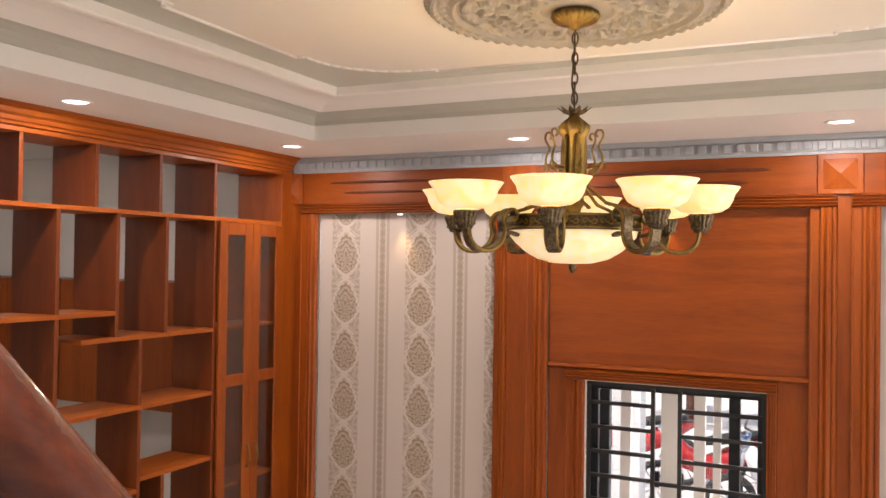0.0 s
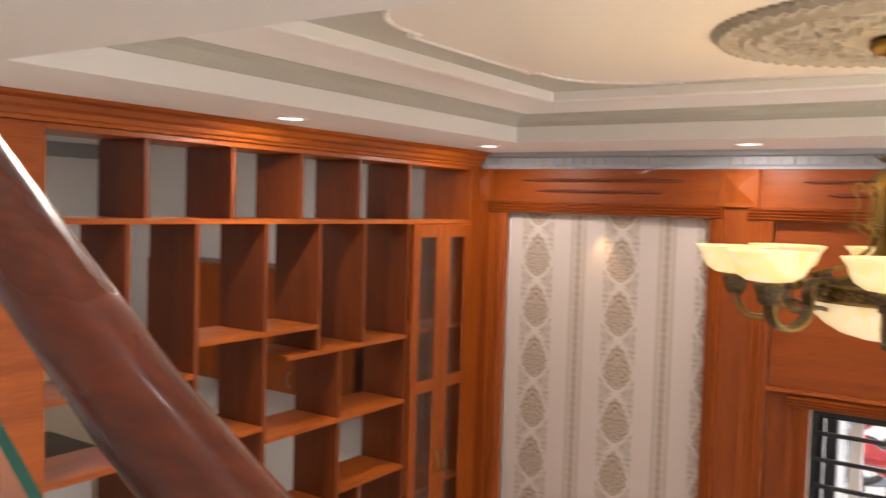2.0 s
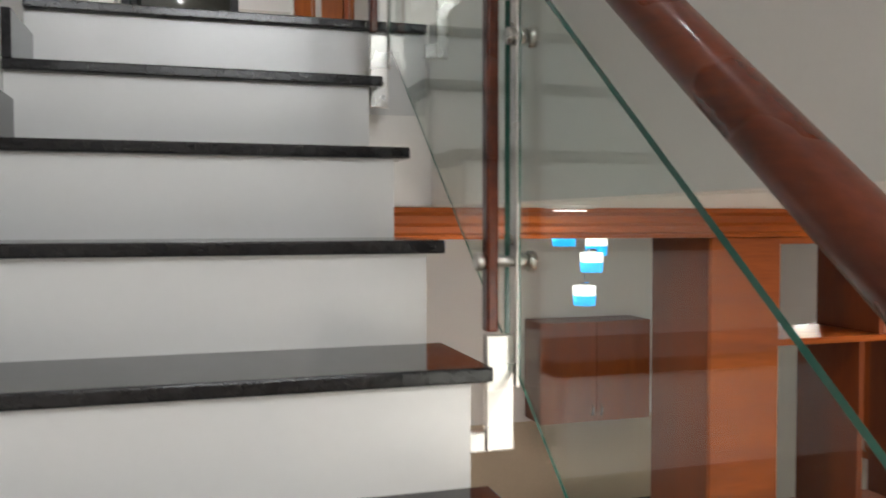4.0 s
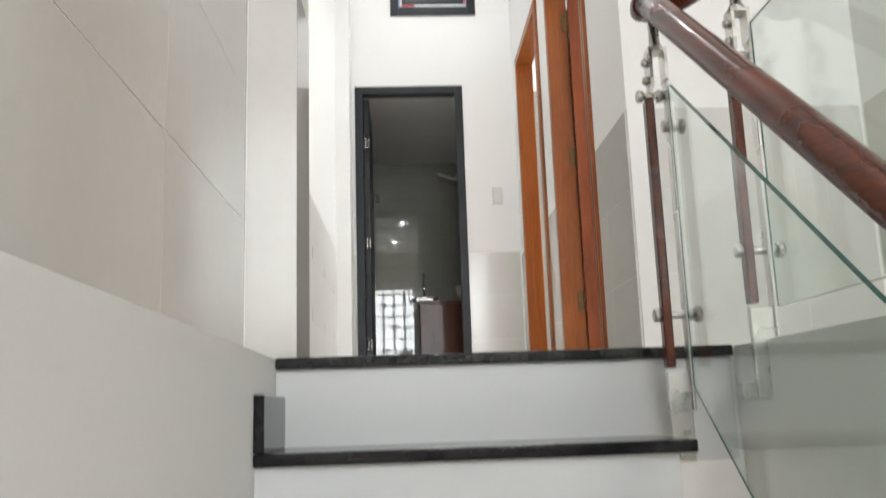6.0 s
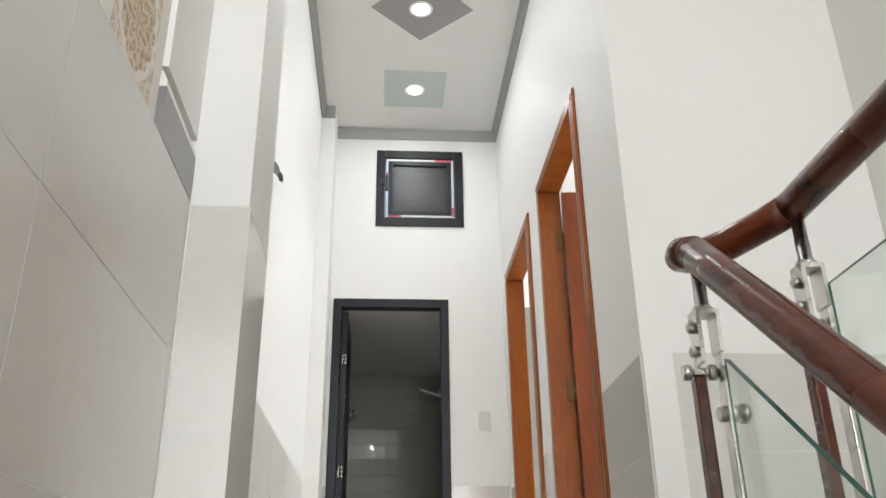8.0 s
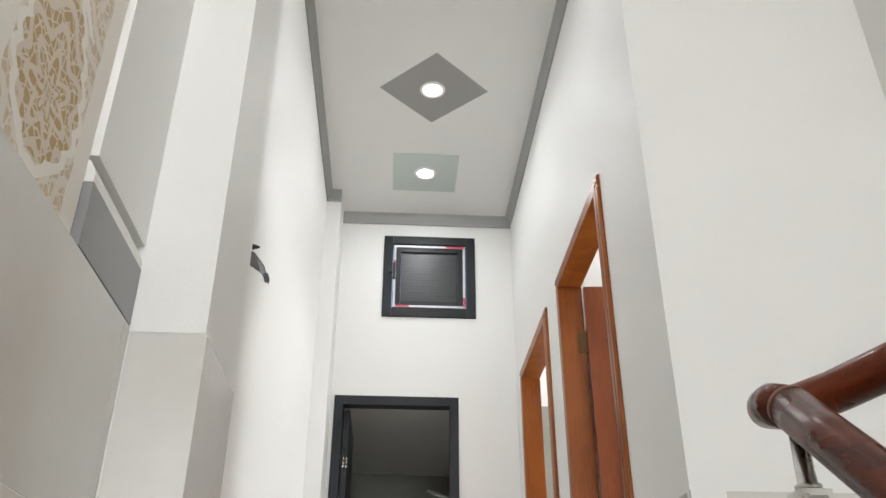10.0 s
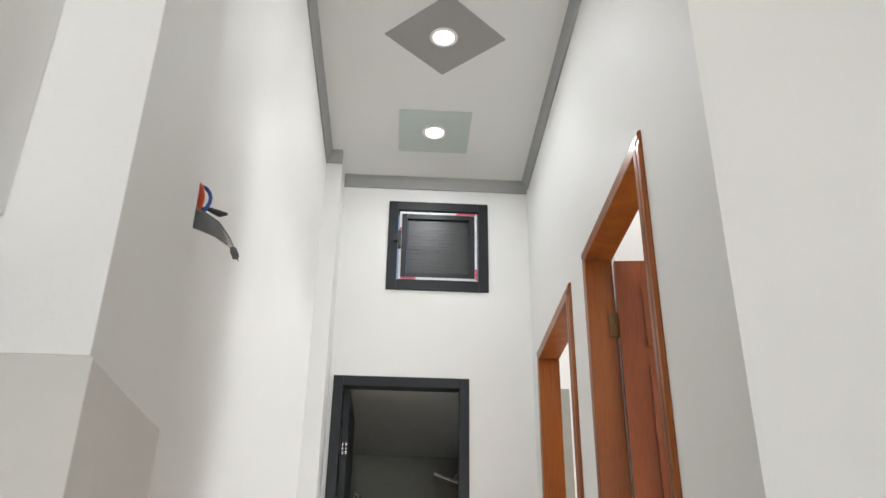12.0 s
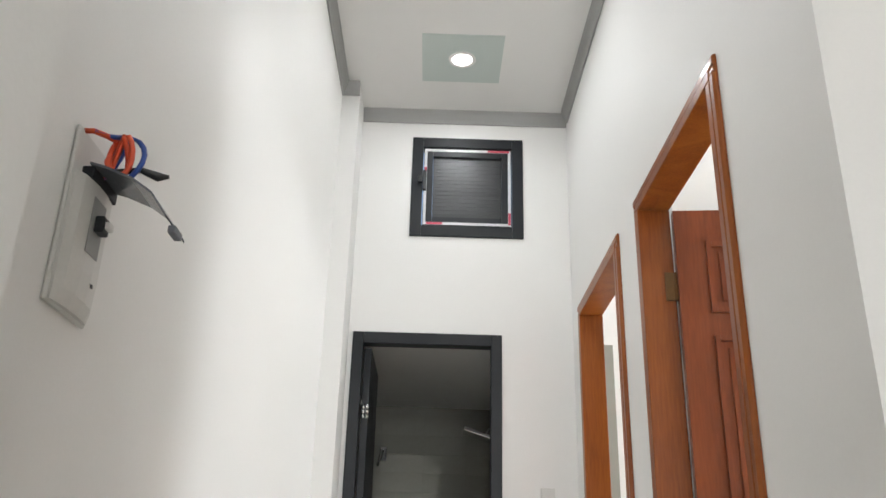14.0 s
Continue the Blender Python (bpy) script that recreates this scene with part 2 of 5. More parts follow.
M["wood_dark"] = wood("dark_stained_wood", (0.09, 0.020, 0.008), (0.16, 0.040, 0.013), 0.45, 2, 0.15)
M["door"] = wood("red_brown_door_wood", (0.17, 0.037, 0.012), (0.29, 0.072, 0.022), 0.38, 2, 0.12)
M["doorframe"] = wood("orange_brown_door_frame_wood", (0.19, 0.042, 0.008), (0.33, 0.098, 0.017), 0.36, 2, 0.15)
M["rail"] = wood("dark_red_lacquered_wood", (0.044, 0.008, 0.003), (0.135, 0.024, 0.006), 0.27, 1, 0.22, 1.0)
M["steel"] = mat("brushed_steel", (0.56, 0.55, 0.52), 0.28, 1.0, 0.06, 12, 0.05, 200)
M["alu"] = mat("dark_grey_aluminium", (0.020, 0.022, 0.025), 0.4, 0.0, 0.05, 6, 0.03, 200, spec=0.25)
M["alupanel"] = mat("charcoal_panel", (0.022, 0.023, 0.025), 0.4, 0, 0.06, 8, 0.05, 200)
M["film"] = mat("protective_film", (0.62, 0.62, 0.63), 0.3, 0, 0.12, 30, 0.05, 200)
M["filmred"] = mat("red_film_print", (0.50, 0.05, 0.09), 0.35, 0, 0.1, 30, 0, 200)
M["black"] = mat("black_metal", (0.012, 0.012, 0.013), 0.4, 0, 0.1, 10, 0.03, 200)
M["brass"] = mat("antique_brass", (0.27, 0.18, 0.055), 0.36, 1.0, 0.25, 25, 0.15, 120)
M["bronze"] = mat("dark_bronze", (0.12, 0.088, 0.052), 0.36, 0.85, 0.7, 90, 0.8, 180)
M["oldbrass"] = mat("dull_stained_brass", (0.16, 0.085, 0.035), 0.45, 0.7, 0.2, 30, 0.1, 160)


def alabaster(name, deep, light, strength):
    """Lit alabaster glass: soft clouded veins between two creams, glowing from the bulb inside."""
    m = glow(name, light, strength)
    nt = m.node_tree
    b = nt.nodes["Principled BSDF"]
    tc = nt.nodes.new("ShaderNodeTexCoord")
    n = nt.nodes.new("ShaderNodeTexNoise")
    n.inputs["Scale"].default_value, n.inputs["Detail"].default_value, n.inputs["Distortion"].default_value = 14.0, 4, 1.5
    nt.links.new(tc.outputs["Object"], n.inputs["Vector"])
    ramp = nt.nodes.new("ShaderNodeValToRGB")
    e = ramp.color_ramp.elements
    e[0].position, e[1].position = 0.33, 0.62
    e[0].color, e[1].color = (*deep, 1), (*light, 1)
    nt.links.new(n.outputs["Fac"], ramp.inputs["Fac"])
    nt.links.new(ramp.outputs["Color"], b.inputs["Base Color"])
    nt.links.new(ramp.outputs["Color"], b.inputs["Emission Color"])
    b.inputs["Roughness"].default_value = 0.3
    return m


M["shade"] = alabaster("lit_alabaster_shade", (0.95, 0.70, 0.26), (1.0, 0.86, 0.50), 0.50)
M["bowl"] = alabaster("lit_alabaster_bowl", (0.92, 0.68, 0.34), (1.0, 0.84, 0.54), 0.46)
M["lampdisc"] = glow("lit_lamp_disc", (1.0, 0.98, 0.94), 5.0)
M["plaster"] = mat("greige_plaster", (0.34, 0.315, 0.275), 0.7, 0, 0.08, 10, 0.2, 100)
M["glass"] = glass("green_tint_glass", (0.90, 0.965, 0.935))
M["glass"].node_tree.nodes["Principled BSDF"].inputs["IOR"].default_value = 1.32
M["glassedge"] = mat("dark_green_glass_edge", (0.02, 0.10, 0.075), 0.1, 0, 0.1, 6)
M["clear"] = glass("clear_glass")
M["cabglass"] = glass("smoked_glass", (0.72, 0.66, 0.62), 0.05)
M["paper"] = wallpaper("damask_wallpaper", 1, 0.335, (0.48, 0.42, 0.385), (0.235, 0.165, 0.10))
M["paper2"] = wallpaper("gold_damask_wallpaper", 1, 0.37, (0.78, 0.73, 0.67), (0.46, 0.31, 0.14))
M["bluelamp"] = glow("blue_lit_glass", (0.02, 0.42, 0.95), 1.6)
M["whitelamp"] = glow("white_lit_glass", (1.0, 0.97, 0.9), 1.6)
M["beige"] = mat("beige_tile", (0.60, 0.50, 0.38), 0.25, 0, 0.05, 3, 0.02, 40)
M["floor"] = mat("cream_floor_tile", (0.74, 0.70, 0.63), 0.15, 0, 0.04, 2, 0.0, 40)
M["plastic"] = mat("grey_white_plastic", (0.66, 0.65, 0.62), 0.4, 0, 0.04, 12, 0.03, 150)
M["smoke"] = mat("grey_clear_plastic", (0.13, 0.14, 0.155), 0.15, 0, 0.15, 20, 0, 150)
M["red"] = mat("red_wire_plastic", (0.75, 0.09, 0.03), 0.35, 0, 0.1, 40)
M["blue"] = mat("blue_wire_plastic", (0.02, 0.07, 0.32), 0.35, 0, 0.1, 40)
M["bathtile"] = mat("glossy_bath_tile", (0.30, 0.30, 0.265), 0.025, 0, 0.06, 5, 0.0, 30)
M["ceramic"] = mat("white_ceramic", (0.82, 0.82, 0.82), 0.1, 0, 0.02, 5)
M["chrome"] = mat("chrome", (0.75, 0.75, 0.76), 0.08, 1.0, 0.03, 12)
M["concrete"] = mat("pale_pavement", (0.60, 0.585, 0.56), 0.8, 0, 0.1, 2, 0.3, 60)
M["leaf"] = mat("leaf_green", (0.10, 0.17, 0.04), 0.6, 0, 0.4, 8, 0.2, 60)
M["bikered"] = mat("red_bike_paint", (0.50, 0.03, 0.03), 0.25, 0, 0.1, 8, 0, 60, 0.5)
M["rubber"] = mat("black_rubber", (0.02, 0.02, 0.02), 0.7, 0, 0.2, 20, 0.2, 120)
M["facade"] = mat("pale_facade_paint", (0.84, 0.83, 0.80), 0.8, 0, 0.06, 1, 0.1, 60)

# ---- mesh helpers ----


def box(bm, x0, y0, z0, x1, y1, z1, bevel=0.0, mi=0):
    """A box between two corners, with bevelled edges if asked."""
    v = [bm.verts.new(c) for c in ((x0, y0, z0), (x1, y0, z0), (x1, y1, z0), (x0, y1, z0), (x0, y0, z1), (x1, y0, z1), (x1, y1, z1), (x0, y1, z1))]
    fs = [bm.faces.new([v[i] for i in q]) for q in ((3, 2, 1, 0), (4, 5, 6, 7), (0, 1, 5, 4), (1, 2, 6, 5), (2, 3, 7, 6), (3, 0, 4, 7))]
    for fc in fs:
        fc.material_index = mi
    if bevel:
        edges = list({e for fc in fs for e in fc.edges})
        bmesh.ops.bevel(bm, geom=edges, offset=bevel, segments=2, affect="EDGES", profile=0.5)
    return bm


def boxes(*rows, bevel=0.0):
    bm = bmesh.new()
    for r in rows:
        box(bm, *r, bevel=bevel)
    return bm


def tube(bm, pts, r, seg=12, cap=True, squash=1.0):
    """A round bar along a row of points; r may be one radius or one for each point."""
    pts = [Vector(p) for p in pts]
    rs = r if isinstance(r, (list, tuple)) else [r] * len(pts)
    rings, up = [], None
    for i, p in enumerate(pts):
        d = (pts[min(i + 1, len(pts) - 1)] - pts[max(i - 1, 0)]).normalized()
        if up is None:
            up = Vector((0, 0, 1)) if abs(d.z) < 0.9 else Vector((1, 0, 0))
        up = (up - d * up.dot(d)).normalized()
        s = d.cross(up)
        rings.append([bm.verts.new(p + (s * math.cos(a) + up * math.sin(a) * squash) * rs[i]) for a in (2 * math.pi * k / seg for k in range(seg))])
    for a, c in zip(rings, rings[1:]):
        for k in range(seg):
            fc = bm.faces.new((a[k], a[(k + 1) % seg], c[(k + 1) % seg], c[k]))
            fc.smooth = True
    if cap:
        bm.faces.new(rings[0][::-1])
        bm.faces.new(rings[-1])
    return bm


def lathe(bm, prof, seg=32, at=(0, 0, 0), flute=0.0, n=0):
    """A body of revolution about z from (radius, height) pairs."""
    rings = []
    for r, z in prof:
        rings.append([bm.verts.new((at[0] + r * (1 + flute * math.cos(n * a)) * math.cos(a), at[1] + r * (1 + flute * math.cos(n * a)) * math.sin(a), at[2] + z)) for a in (2 * math.pi * k / seg for k in range(seg))])
    for a, c in zip(rings, rings[1:]):
        for k in range(seg):
            fc = bm.faces.new((a[k], a[(k + 1) % seg], c[(k + 1) % seg], c[k]))
            fc.smooth = True
    return bm


def sweep(bm, prof, p0, p1, out, up=(0, 0, 1)):
    """A moulding: profile of (out, up) pairs carried straight from p0 to p1, closed at both ends."""
    o, u = Vector(out), Vector(up)
    rings = [[bm.verts.new(Vector(p) + o * a + u * c) for a, c in prof] for p in (p0, p1)]
    n = len(prof)
    for k in range(n):
        bm.faces.new((rings[0][k], rings[0][(k + 1) % n], rings[1][(k + 1) % n], rings[1][k]))
    bm.faces.new(rings[0][::-1])
    bm.faces.new(rings[1])
    return bm


def mesh_of(name, bm, *mats):
    bmesh.ops.recalc_face_normals(bm, faces=bm.faces)
    me = bpy.data.meshes.new(name)
    bm.to_mesh(me)
    bm.free()
    for m in mats:
        me.materials.append(m)
    return me


def part(name, bm, material, parent, label=""):
    ob = new(name, mesh_of(name, bm, *(material if isinstance(material, (list, tuple)) else [material])))
    ob.parent = parent
    return tagged(ob, label)


def thing(name, label, category, bm=None, material=None, at=None, group="", kind=""):
    data = mesh_of(name, bm, *(material if isinstance(material, (list, tuple)) else [material])) if bm else None
    ob = new(name, data)
    if at is not None:
        ob.matrix_world = at if isinstance(at, Matrix) else Matrix.Translation(at)
        bpy.context.view_layer.update()
    return tagged(ob, label, category, group, kind)


def structure(name, label, category, bm, material):
    return thing(name, label, category, bm, material, kind="structure")


def wall_holes(axis, at, thick, a0, a1, z0, z1, holes):
    """A wall slab along an axis ('x' or 'y') with openings (a0, a1, z0, z1) that go through it."""
    bm = bmesh.new()
    cuts = sorted({a0, a1, *[v for hh in holes for v in hh[:2] if a0 < v < a1]})
    for u0, u1 in zip(cuts, cuts[1:]):
        mid = (u0 + u1) / 2
        gaps = sorted((hh[2], hh[3]) for hh in holes if hh[0] < mid < hh[1])
        z = z0
        spans = []
        for g0, g1 in gaps:
            if g0 > z:
                spans.append((z, g0))
            z = max(z, g1)
        if z < z1:
            spans.append((z, z1))
        for s0, s1 in spans:
            if axis == "x":
                box(bm, u0, at, s0, u1, at + thick, s1)
            else:
                box(bm, at, u0, s0, at + thick, u1, s1)
    return bm

# ---- large structure ----
W = M["white"]
structure("floor", "cream polished tile floor of the ground storey", "floor", boxes((-0.3, -6.5, -0.15, 5.4, 4.6, 0.0)), M["floor"])
structure("wall_stair_lower", "white painted wall beside the stair flight", "wall", boxes((-0.35, -6.5, 0.0, 0.035, -0.001, ZL - 0.002)), W)
left_wall = structure("wall_stair_upper", "wall over the stairs, tiled below and papered above", "wall", boxes((-0.35, -6.0, ZL, -0.0595, 0.018, TOP), (-0.0595, -6.0, ZL, -0.0395, 0.017, 4.644)), M["grout"])
structure("wallpaper_panel", "cream wallpaper with gold damask columns above the wall tiles", "wallpaper", boxes((-0.0592, -6.0, 4.646, -0.051, -0.225, TOP)), M["paper2"])
structure("wall_pier", "smooth pale painted pier beside the wallpaper", "wall", boxes((-0.0592, -0.223, 4.780, -0.040, 0.0185, TOP)), M["white"])
bm = bmesh.new()
sweep(bm, [(0, 0), (0.020, 0), (0.020, 0.012), (0.012, 0.03), (0, 0.04)], (-0.0592, -0.223, 4.740), (-0.0592, 0.0185, 4.740), (1, 0, 0))
structure("trim_pier", "rough white plaster edge over a cut tile", "trim", bm, M["white"])
structure("tile_upstand", "dark grey cut tile strip under the pier", "tile", boxes((-0.0592, -0.223, 4.6465, -0.0385, 0.0185, 4.739)), M["tiledark"])
col_wall = structure("wall_column", "white column with tiled foot at the stair head", "column", boxes((-0.35, 0.0215, ZL, 0.0735, 0.28, 4.637), (-0.35, 0.02, 4.637, 0.073, 0.28, TOP)), W)
hall_left = structure("wall_hall_west", "white hallway wall with tiled dado", "wall", boxes((-0.35, 0.281, ZL, -0.13, 3.98, TOP)), W)
structure("wall_pilaster", "narrow white pilaster in the hallway corner", "pilaster", boxes((-0.1295, 3.56, ZL, -0.035, 3.829, TOP)), W)
end_wall = structure("wall_hall_end", "white hallway end wall with door and small window openings", "wall", wall_holes("x", 3.83, 0.14, -0.129, 1.1175, ZL, TOP, [(-0.013, 0.750, ZL, 5.89), (0.252, 0.868, 6.43, 7.03)]), W)
D1, D2, DTOP = (1.508, 2.408), (2.702, 3.613), 5.988
hall_right = structure("wall_hall_east", "white hallway wall with two bedroom doorways", "wall", wall_holes("y", 1.118, 0.095, 0.995, 3.97, ZL, TOP, [(D1[0] + 0.03, D1[1] - 0.03, ZL, DTOP - 0.03), (D2[0] + 0.03, D2[1] - 0.03, ZL, DTOP - 0.03)]), W)
lobby_end = structure("wall_lobby_end", "white lobby wall with tiled dado", "wall", boxes((1.2135, 0.997, ZL, 2.10, 1.10, TOP)), W)
lobby_right = structure("wall_lobby_east", "white lobby wall with tiled dado", "wall", boxes((1.985, -6.0, ZL, 2.10, 0.996, TOP)), W)
structure("wall_front_upper", "white front wall with a wide window opening", "wall", wall_holes("x", -6.1, 0.1, -0.35, 2.10, ZL, TOP, [(0.1, 1.85, 4.6, 6.4)]), W)
structure("ceiling_upper", "white plastered upper ceiling", "ceiling", boxes((-0.35, -6.1, TOP, 2.10, 4.0, TOP + 0.12)), M["ceil"])
structure("ceiling_bedroom", "white bedroom ceiling", "ceiling", boxes((2.101, 1.0, TOP - 0.55, 4.6, 4.2, TOP - 0.45), (1.263, 1.101, TOP - 0.55, 2.10, 4.2, TOP - 0.45)), M["ceil"])
structure("wall_bedroom", "white bedroom walls seen through the doorways", "wall", boxes((4.6, 1.0, ZL, 4.7, 4.2, 4.6), (4.6, 1.0, 6.0, 4.7, 4.2, TOP), (4.6, 1.0, 4.6, 4.7, 1.25, 6.0), (4.6, 2.25, 4.6, 4.7, 2.75, 6.0), (4.6, 3.75, 4.6, 4.7, 4.2, 6.0), (1.263, 4.0, ZL, 4.6, 4.1, TOP), (2.101, 1.0, ZL, 4.6, 1.1, TOP), (1.263, 2.47, ZL, 4.6, 2.55, TOP)), M["white"])
structure("floor_upper", "upper storey floor slab with stair opening", "floor", boxes((-0.35, 0.062, 3.56, 4.7, 4.2, ZL - 0.032), (1.10, -6.0, 3.56, 2.10, 0.061, ZL - 0.032), (1.04, -6.0, SOF + 0.001, 1.099, -0.001, ZL - 0.002), (-0.30, 0.003, SOF + 0.001, 1.099, 0.06, ZL - 0.032), (0.036, -6.0, 3.5, 1.03, -4.6, ZL - 0.032)), W)
structure("floor_finish", "pale floor tiles of the landing", "floor", boxes((-0.129, 0.3, ZL - 0.0315, 4.6, 4.0, ZL), (1.1005, -6.0, ZL - 0.0315, 1.969, 0.3, ZL)), M["floor"])

# hallway cornice in grey
bm = bmesh.new()
prof = [(0, 0), (0.010, 0), (0.016, 0.02), (0.030, 0.05), (0.036, 0.075), (0, 0.075)]
zc = TOP - 0.0755
sweep(bm, prof, (-0.13, 0.30, zc), (-0.13, 3.56, zc), (1, 0, 0))
structure("trim_cornice_west", "grey painted cornice", "cornice", bm, M["trimgrey"])
bm = bmesh.new()
sweep(bm, prof, (-0.13, 3.559, zc), (-0.035, 3.559, zc), (0, -1, 0))
sweep(bm, prof, (-0.034, 3.829, zc), (1.117, 3.829, zc), (0, -1, 0))
structure("trim_cornice_end", "grey painted cornice", "cornice", bm, M["trimgrey"])
bm = bmesh.new()
sweep(bm, prof, (1.1175, 3.774, zc), (1.1175, 0.975, zc), (-1, 0, 0))
structure("trim_cornice_east", "grey painted cornice", "cornice", bm, M["trimgrey"])

# ceiling paint fields round the lamps
bm = bmesh.new()
vs = [bm.verts.new((0.520 + dx, 2.482 + dy, z)) for z in (TOP - 0.003, TOP + 0.003) for dx, dy in ((0, -0.293), (0.30, 0), (0, 0.293), (-0.30, 0))]
for q in ((0, 1, 2, 3), (7, 6, 5, 4), (0, 4, 5, 1), (1, 5, 6, 2), (2, 6, 7, 3), (3, 7, 4, 0)):
    bm.faces.new([vs[i] for i in q])
structure("ceiling_diamond", "dark grey painted diamond on the ceiling", "ceiling panel", bm, M["diamond"])
structure("ceiling_square", "pale green painted square on the ceiling", "ceiling panel", boxes((0.300, 3.094, TOP - 0.003, 0.708, 3.506, TOP + 0.003)), M["glasspaint"])

# living room shell
OPEN = (-2.865, -1.915, 0.85, 1.935)
back_wall = structure("wall_living_back", "living room wall behind wood panelling", "wall", wall_holes("y", BACK, 0.2, -6.5, 0.40, 0, 3.6, [OPEN]), W)
structure("wall_living_south", "white living room wall with a wide street door opening", "wall", wall_holes("x", -6.6, 0.099, 0.036, 5.34, 0, 3.6, [(1.85, 4.55, 0.0, 2.75)]), W)
structure("wall_kitchen", "white kitchen walls over beige tiling", "wall", boxes((-0.3, 4.4, 0, 5.47, 4.55, 3.38), (5.341, 0.401, 0, 5.47, 4.4, 3.38), (-0.3, -0.0005, 0, 0.2, 4.399, 3.24)), W)
structure("wall_kitchen_tiling", "beige kitchen wall tiling", "wall", boxes((0.201, 4.385, 0, 5.34, 4.3995, 1.5), (0.2005, 0.5, 0, 0.215, 4.384, 1.5)), M["beige"])
structure("ceiling_kitchen", "white kitchen ceiling", "ceiling", boxes((-0.3, 0.42, 3.38, 5.4, 4.55, 3.45)), M["ceil"])
structure("trim_kitchen", "grey cornice in the kitchen", "cornice", boxes((0.2, 4.33, 3.25, 5.34, 4.399, 3.379)), M["trimgrey"])

# living room ceiling: soffit ring, then stepped tray
X0, X1, Y0, Y1 = 1.74, 4.42, -4.25, -0.56


structure("ceiling_soffit", "white soffit round the living room tray ceiling", "ceiling",
          boxes((1.1, -6.5, SOF, X0, 0.42, 3.33), (X1, -6.5, SOF, BACK, 0.42, 3.33), (X0, Y1, SOF, X1, 0.42, 3.33), (X0, -6.5, SOF, X1, Y0, 3.33), (0.2, 0.061, SOF, 1.099, 0.42, 3.33)), M["ceil"])


def tray(name, label, off, prof, material):
    """A moulding that runs round the tray at the given inset, mitred at the corners."""
    bm = bmesh.new()
    loops = []
    for o, z in prof:
        k = off + o
        loops.append([bm.verts.new(c) for c in ((X0 + k, Y0 + k, z), (X1 - k, Y0 + k, z), (X1 - k, Y1 - k, z), (X0 + k, Y1 - k, z))])
    for a, c in zip(loops, loops[1:] + loops[:1]):
        for i in range(4):
            bm.faces.new((a[i], a[(i + 1) % 4], c[(i + 1) % 4], c[i]))
    structure(name, label, "ceiling moulding", bm, material)


tray("ceiling_cove", "grey painted hollow cove of the tray ceiling", 0.0, [(-0.1, 3.331), (0.0, 3.3315), (0.006, 3.352), (0.022, 3.374), (0.052, 3.388), (0.100, 3.394), (0.100, 3.43), (-0.1, 3.43)], M["olive"])
tray("ceiling_mould_lower", "white curved ceiling moulding", 0.101, [(0, 3.43), (0, 3.388), (0.012, 3.381), (0.04, 3.386), (0.09, 3.397), (0.15, 3.404), (0.215, 3.406), (0.245, 3.398), (0.262, 3.394), (0.285, 3.396), (0.292, 3.402), (0.292, 3.4405), (0, 3.4405)], M["pale"])
structure("ceiling_tray", "sage grey tray ceiling", "ceiling", boxes((X0 - 0.1, Y0 - 0.1, 3.441, X1 + 0.1, Y1 + 0.1, 3.50)), M["sage"])
# cream inner field with scooped corners
IX0, IX1, IY0, IY1, R = X0 + 0.42, X1 - 0.655, Y0 + 0.64, Y1 - 0.64, 0.38
outline = []
for sx, sy, a0 in ((1, 1, 0), (-1, 1, 90), (-1, -1, 180), (1, -1, 270)):
    # rounded corner with a small notch where it meets each straight edge
    cx, cy = (IX1 - R if sx > 0 else IX0 + R), (IY1 - R if sy > 0 else IY0 + R)
    arc = [(R, -0.05), (R - 0.04, -0.05)] + [((R - 0.04) * math.cos(radians(9 * k)), (R - 0.04) * math.sin(radians(9 * k))) for k in range(11)] + [(-0.05, R - 0.04), (-0.05, R)]
    ca, sa = round(math.cos(radians(a0))), round(math.sin(radians(a0)))
    outline += [(cx + u * ca - v * sa, cy + u * sa + v * ca) for u, v in arc]
bm = bmesh.new()
lo = [bm.verts.new((x, y, 3.410)) for x, y in outline]
hi = [bm.verts.new((x, y, 3.4405)) for x, y in outline]
bm.faces.new(lo)
bm.faces.new(hi[::-1])
for i in range(len(lo)):
    j = (i + 1) % len(lo)
    bm.faces.new((lo[i], lo[j], hi[j], hi[i]))
structure("ceiling_field", "cream ceiling field with rounded notched corners", "ceiling", bm, M["cream"])
bm = bmesh.new()
n = len(outline)
for i in range(n):
    a, c = Vector((*outline[i], 3.412)), Vector((*outline[(i + 1) % n], 3.412))
    tube(bm, [a, c], 0.009, 8)
structure("ceiling_bead", "thin white bead round the cream ceiling field", "ceiling moulding", bm, M["pale"])

# ---- stairs ----
stairs = thing("stairs", "white stair flight with black granite treads", "stairs", kind="structure")
N = 20
for i in range(1, N):
    y, z = -GO * i, ZL - RISE * i
    part("riser", boxes((0.0355, y, z - RISE * 1.35, 0.815, y + 0.02, z - 0.0245)), M["riser"], stairs)
    part("tread", boxes((0.0355, y - 0.022, z - 0.024, 0.845, y + GO - 0.0005, z), bevel=0.004), M["granite"], stairs)
    part("skirting", boxes((0.0352, y - 0.018, z + 0.001, 0.055, y + GO - 0.001, z + 0.105), bevel=0.002), M["granite"], stairs)
part("riser", boxes((0.0355, 0.0, ZL - RISE * 1.3, 1.03, 0.0025, ZL - 0.0245)), M["riser"], stairs)
part("tread", boxes((0.0355, -0.022, ZL - 0.024, 1.03, 0.2995, ZL), bevel=0.004), M["granite"], stairs, "black granite landing edge")
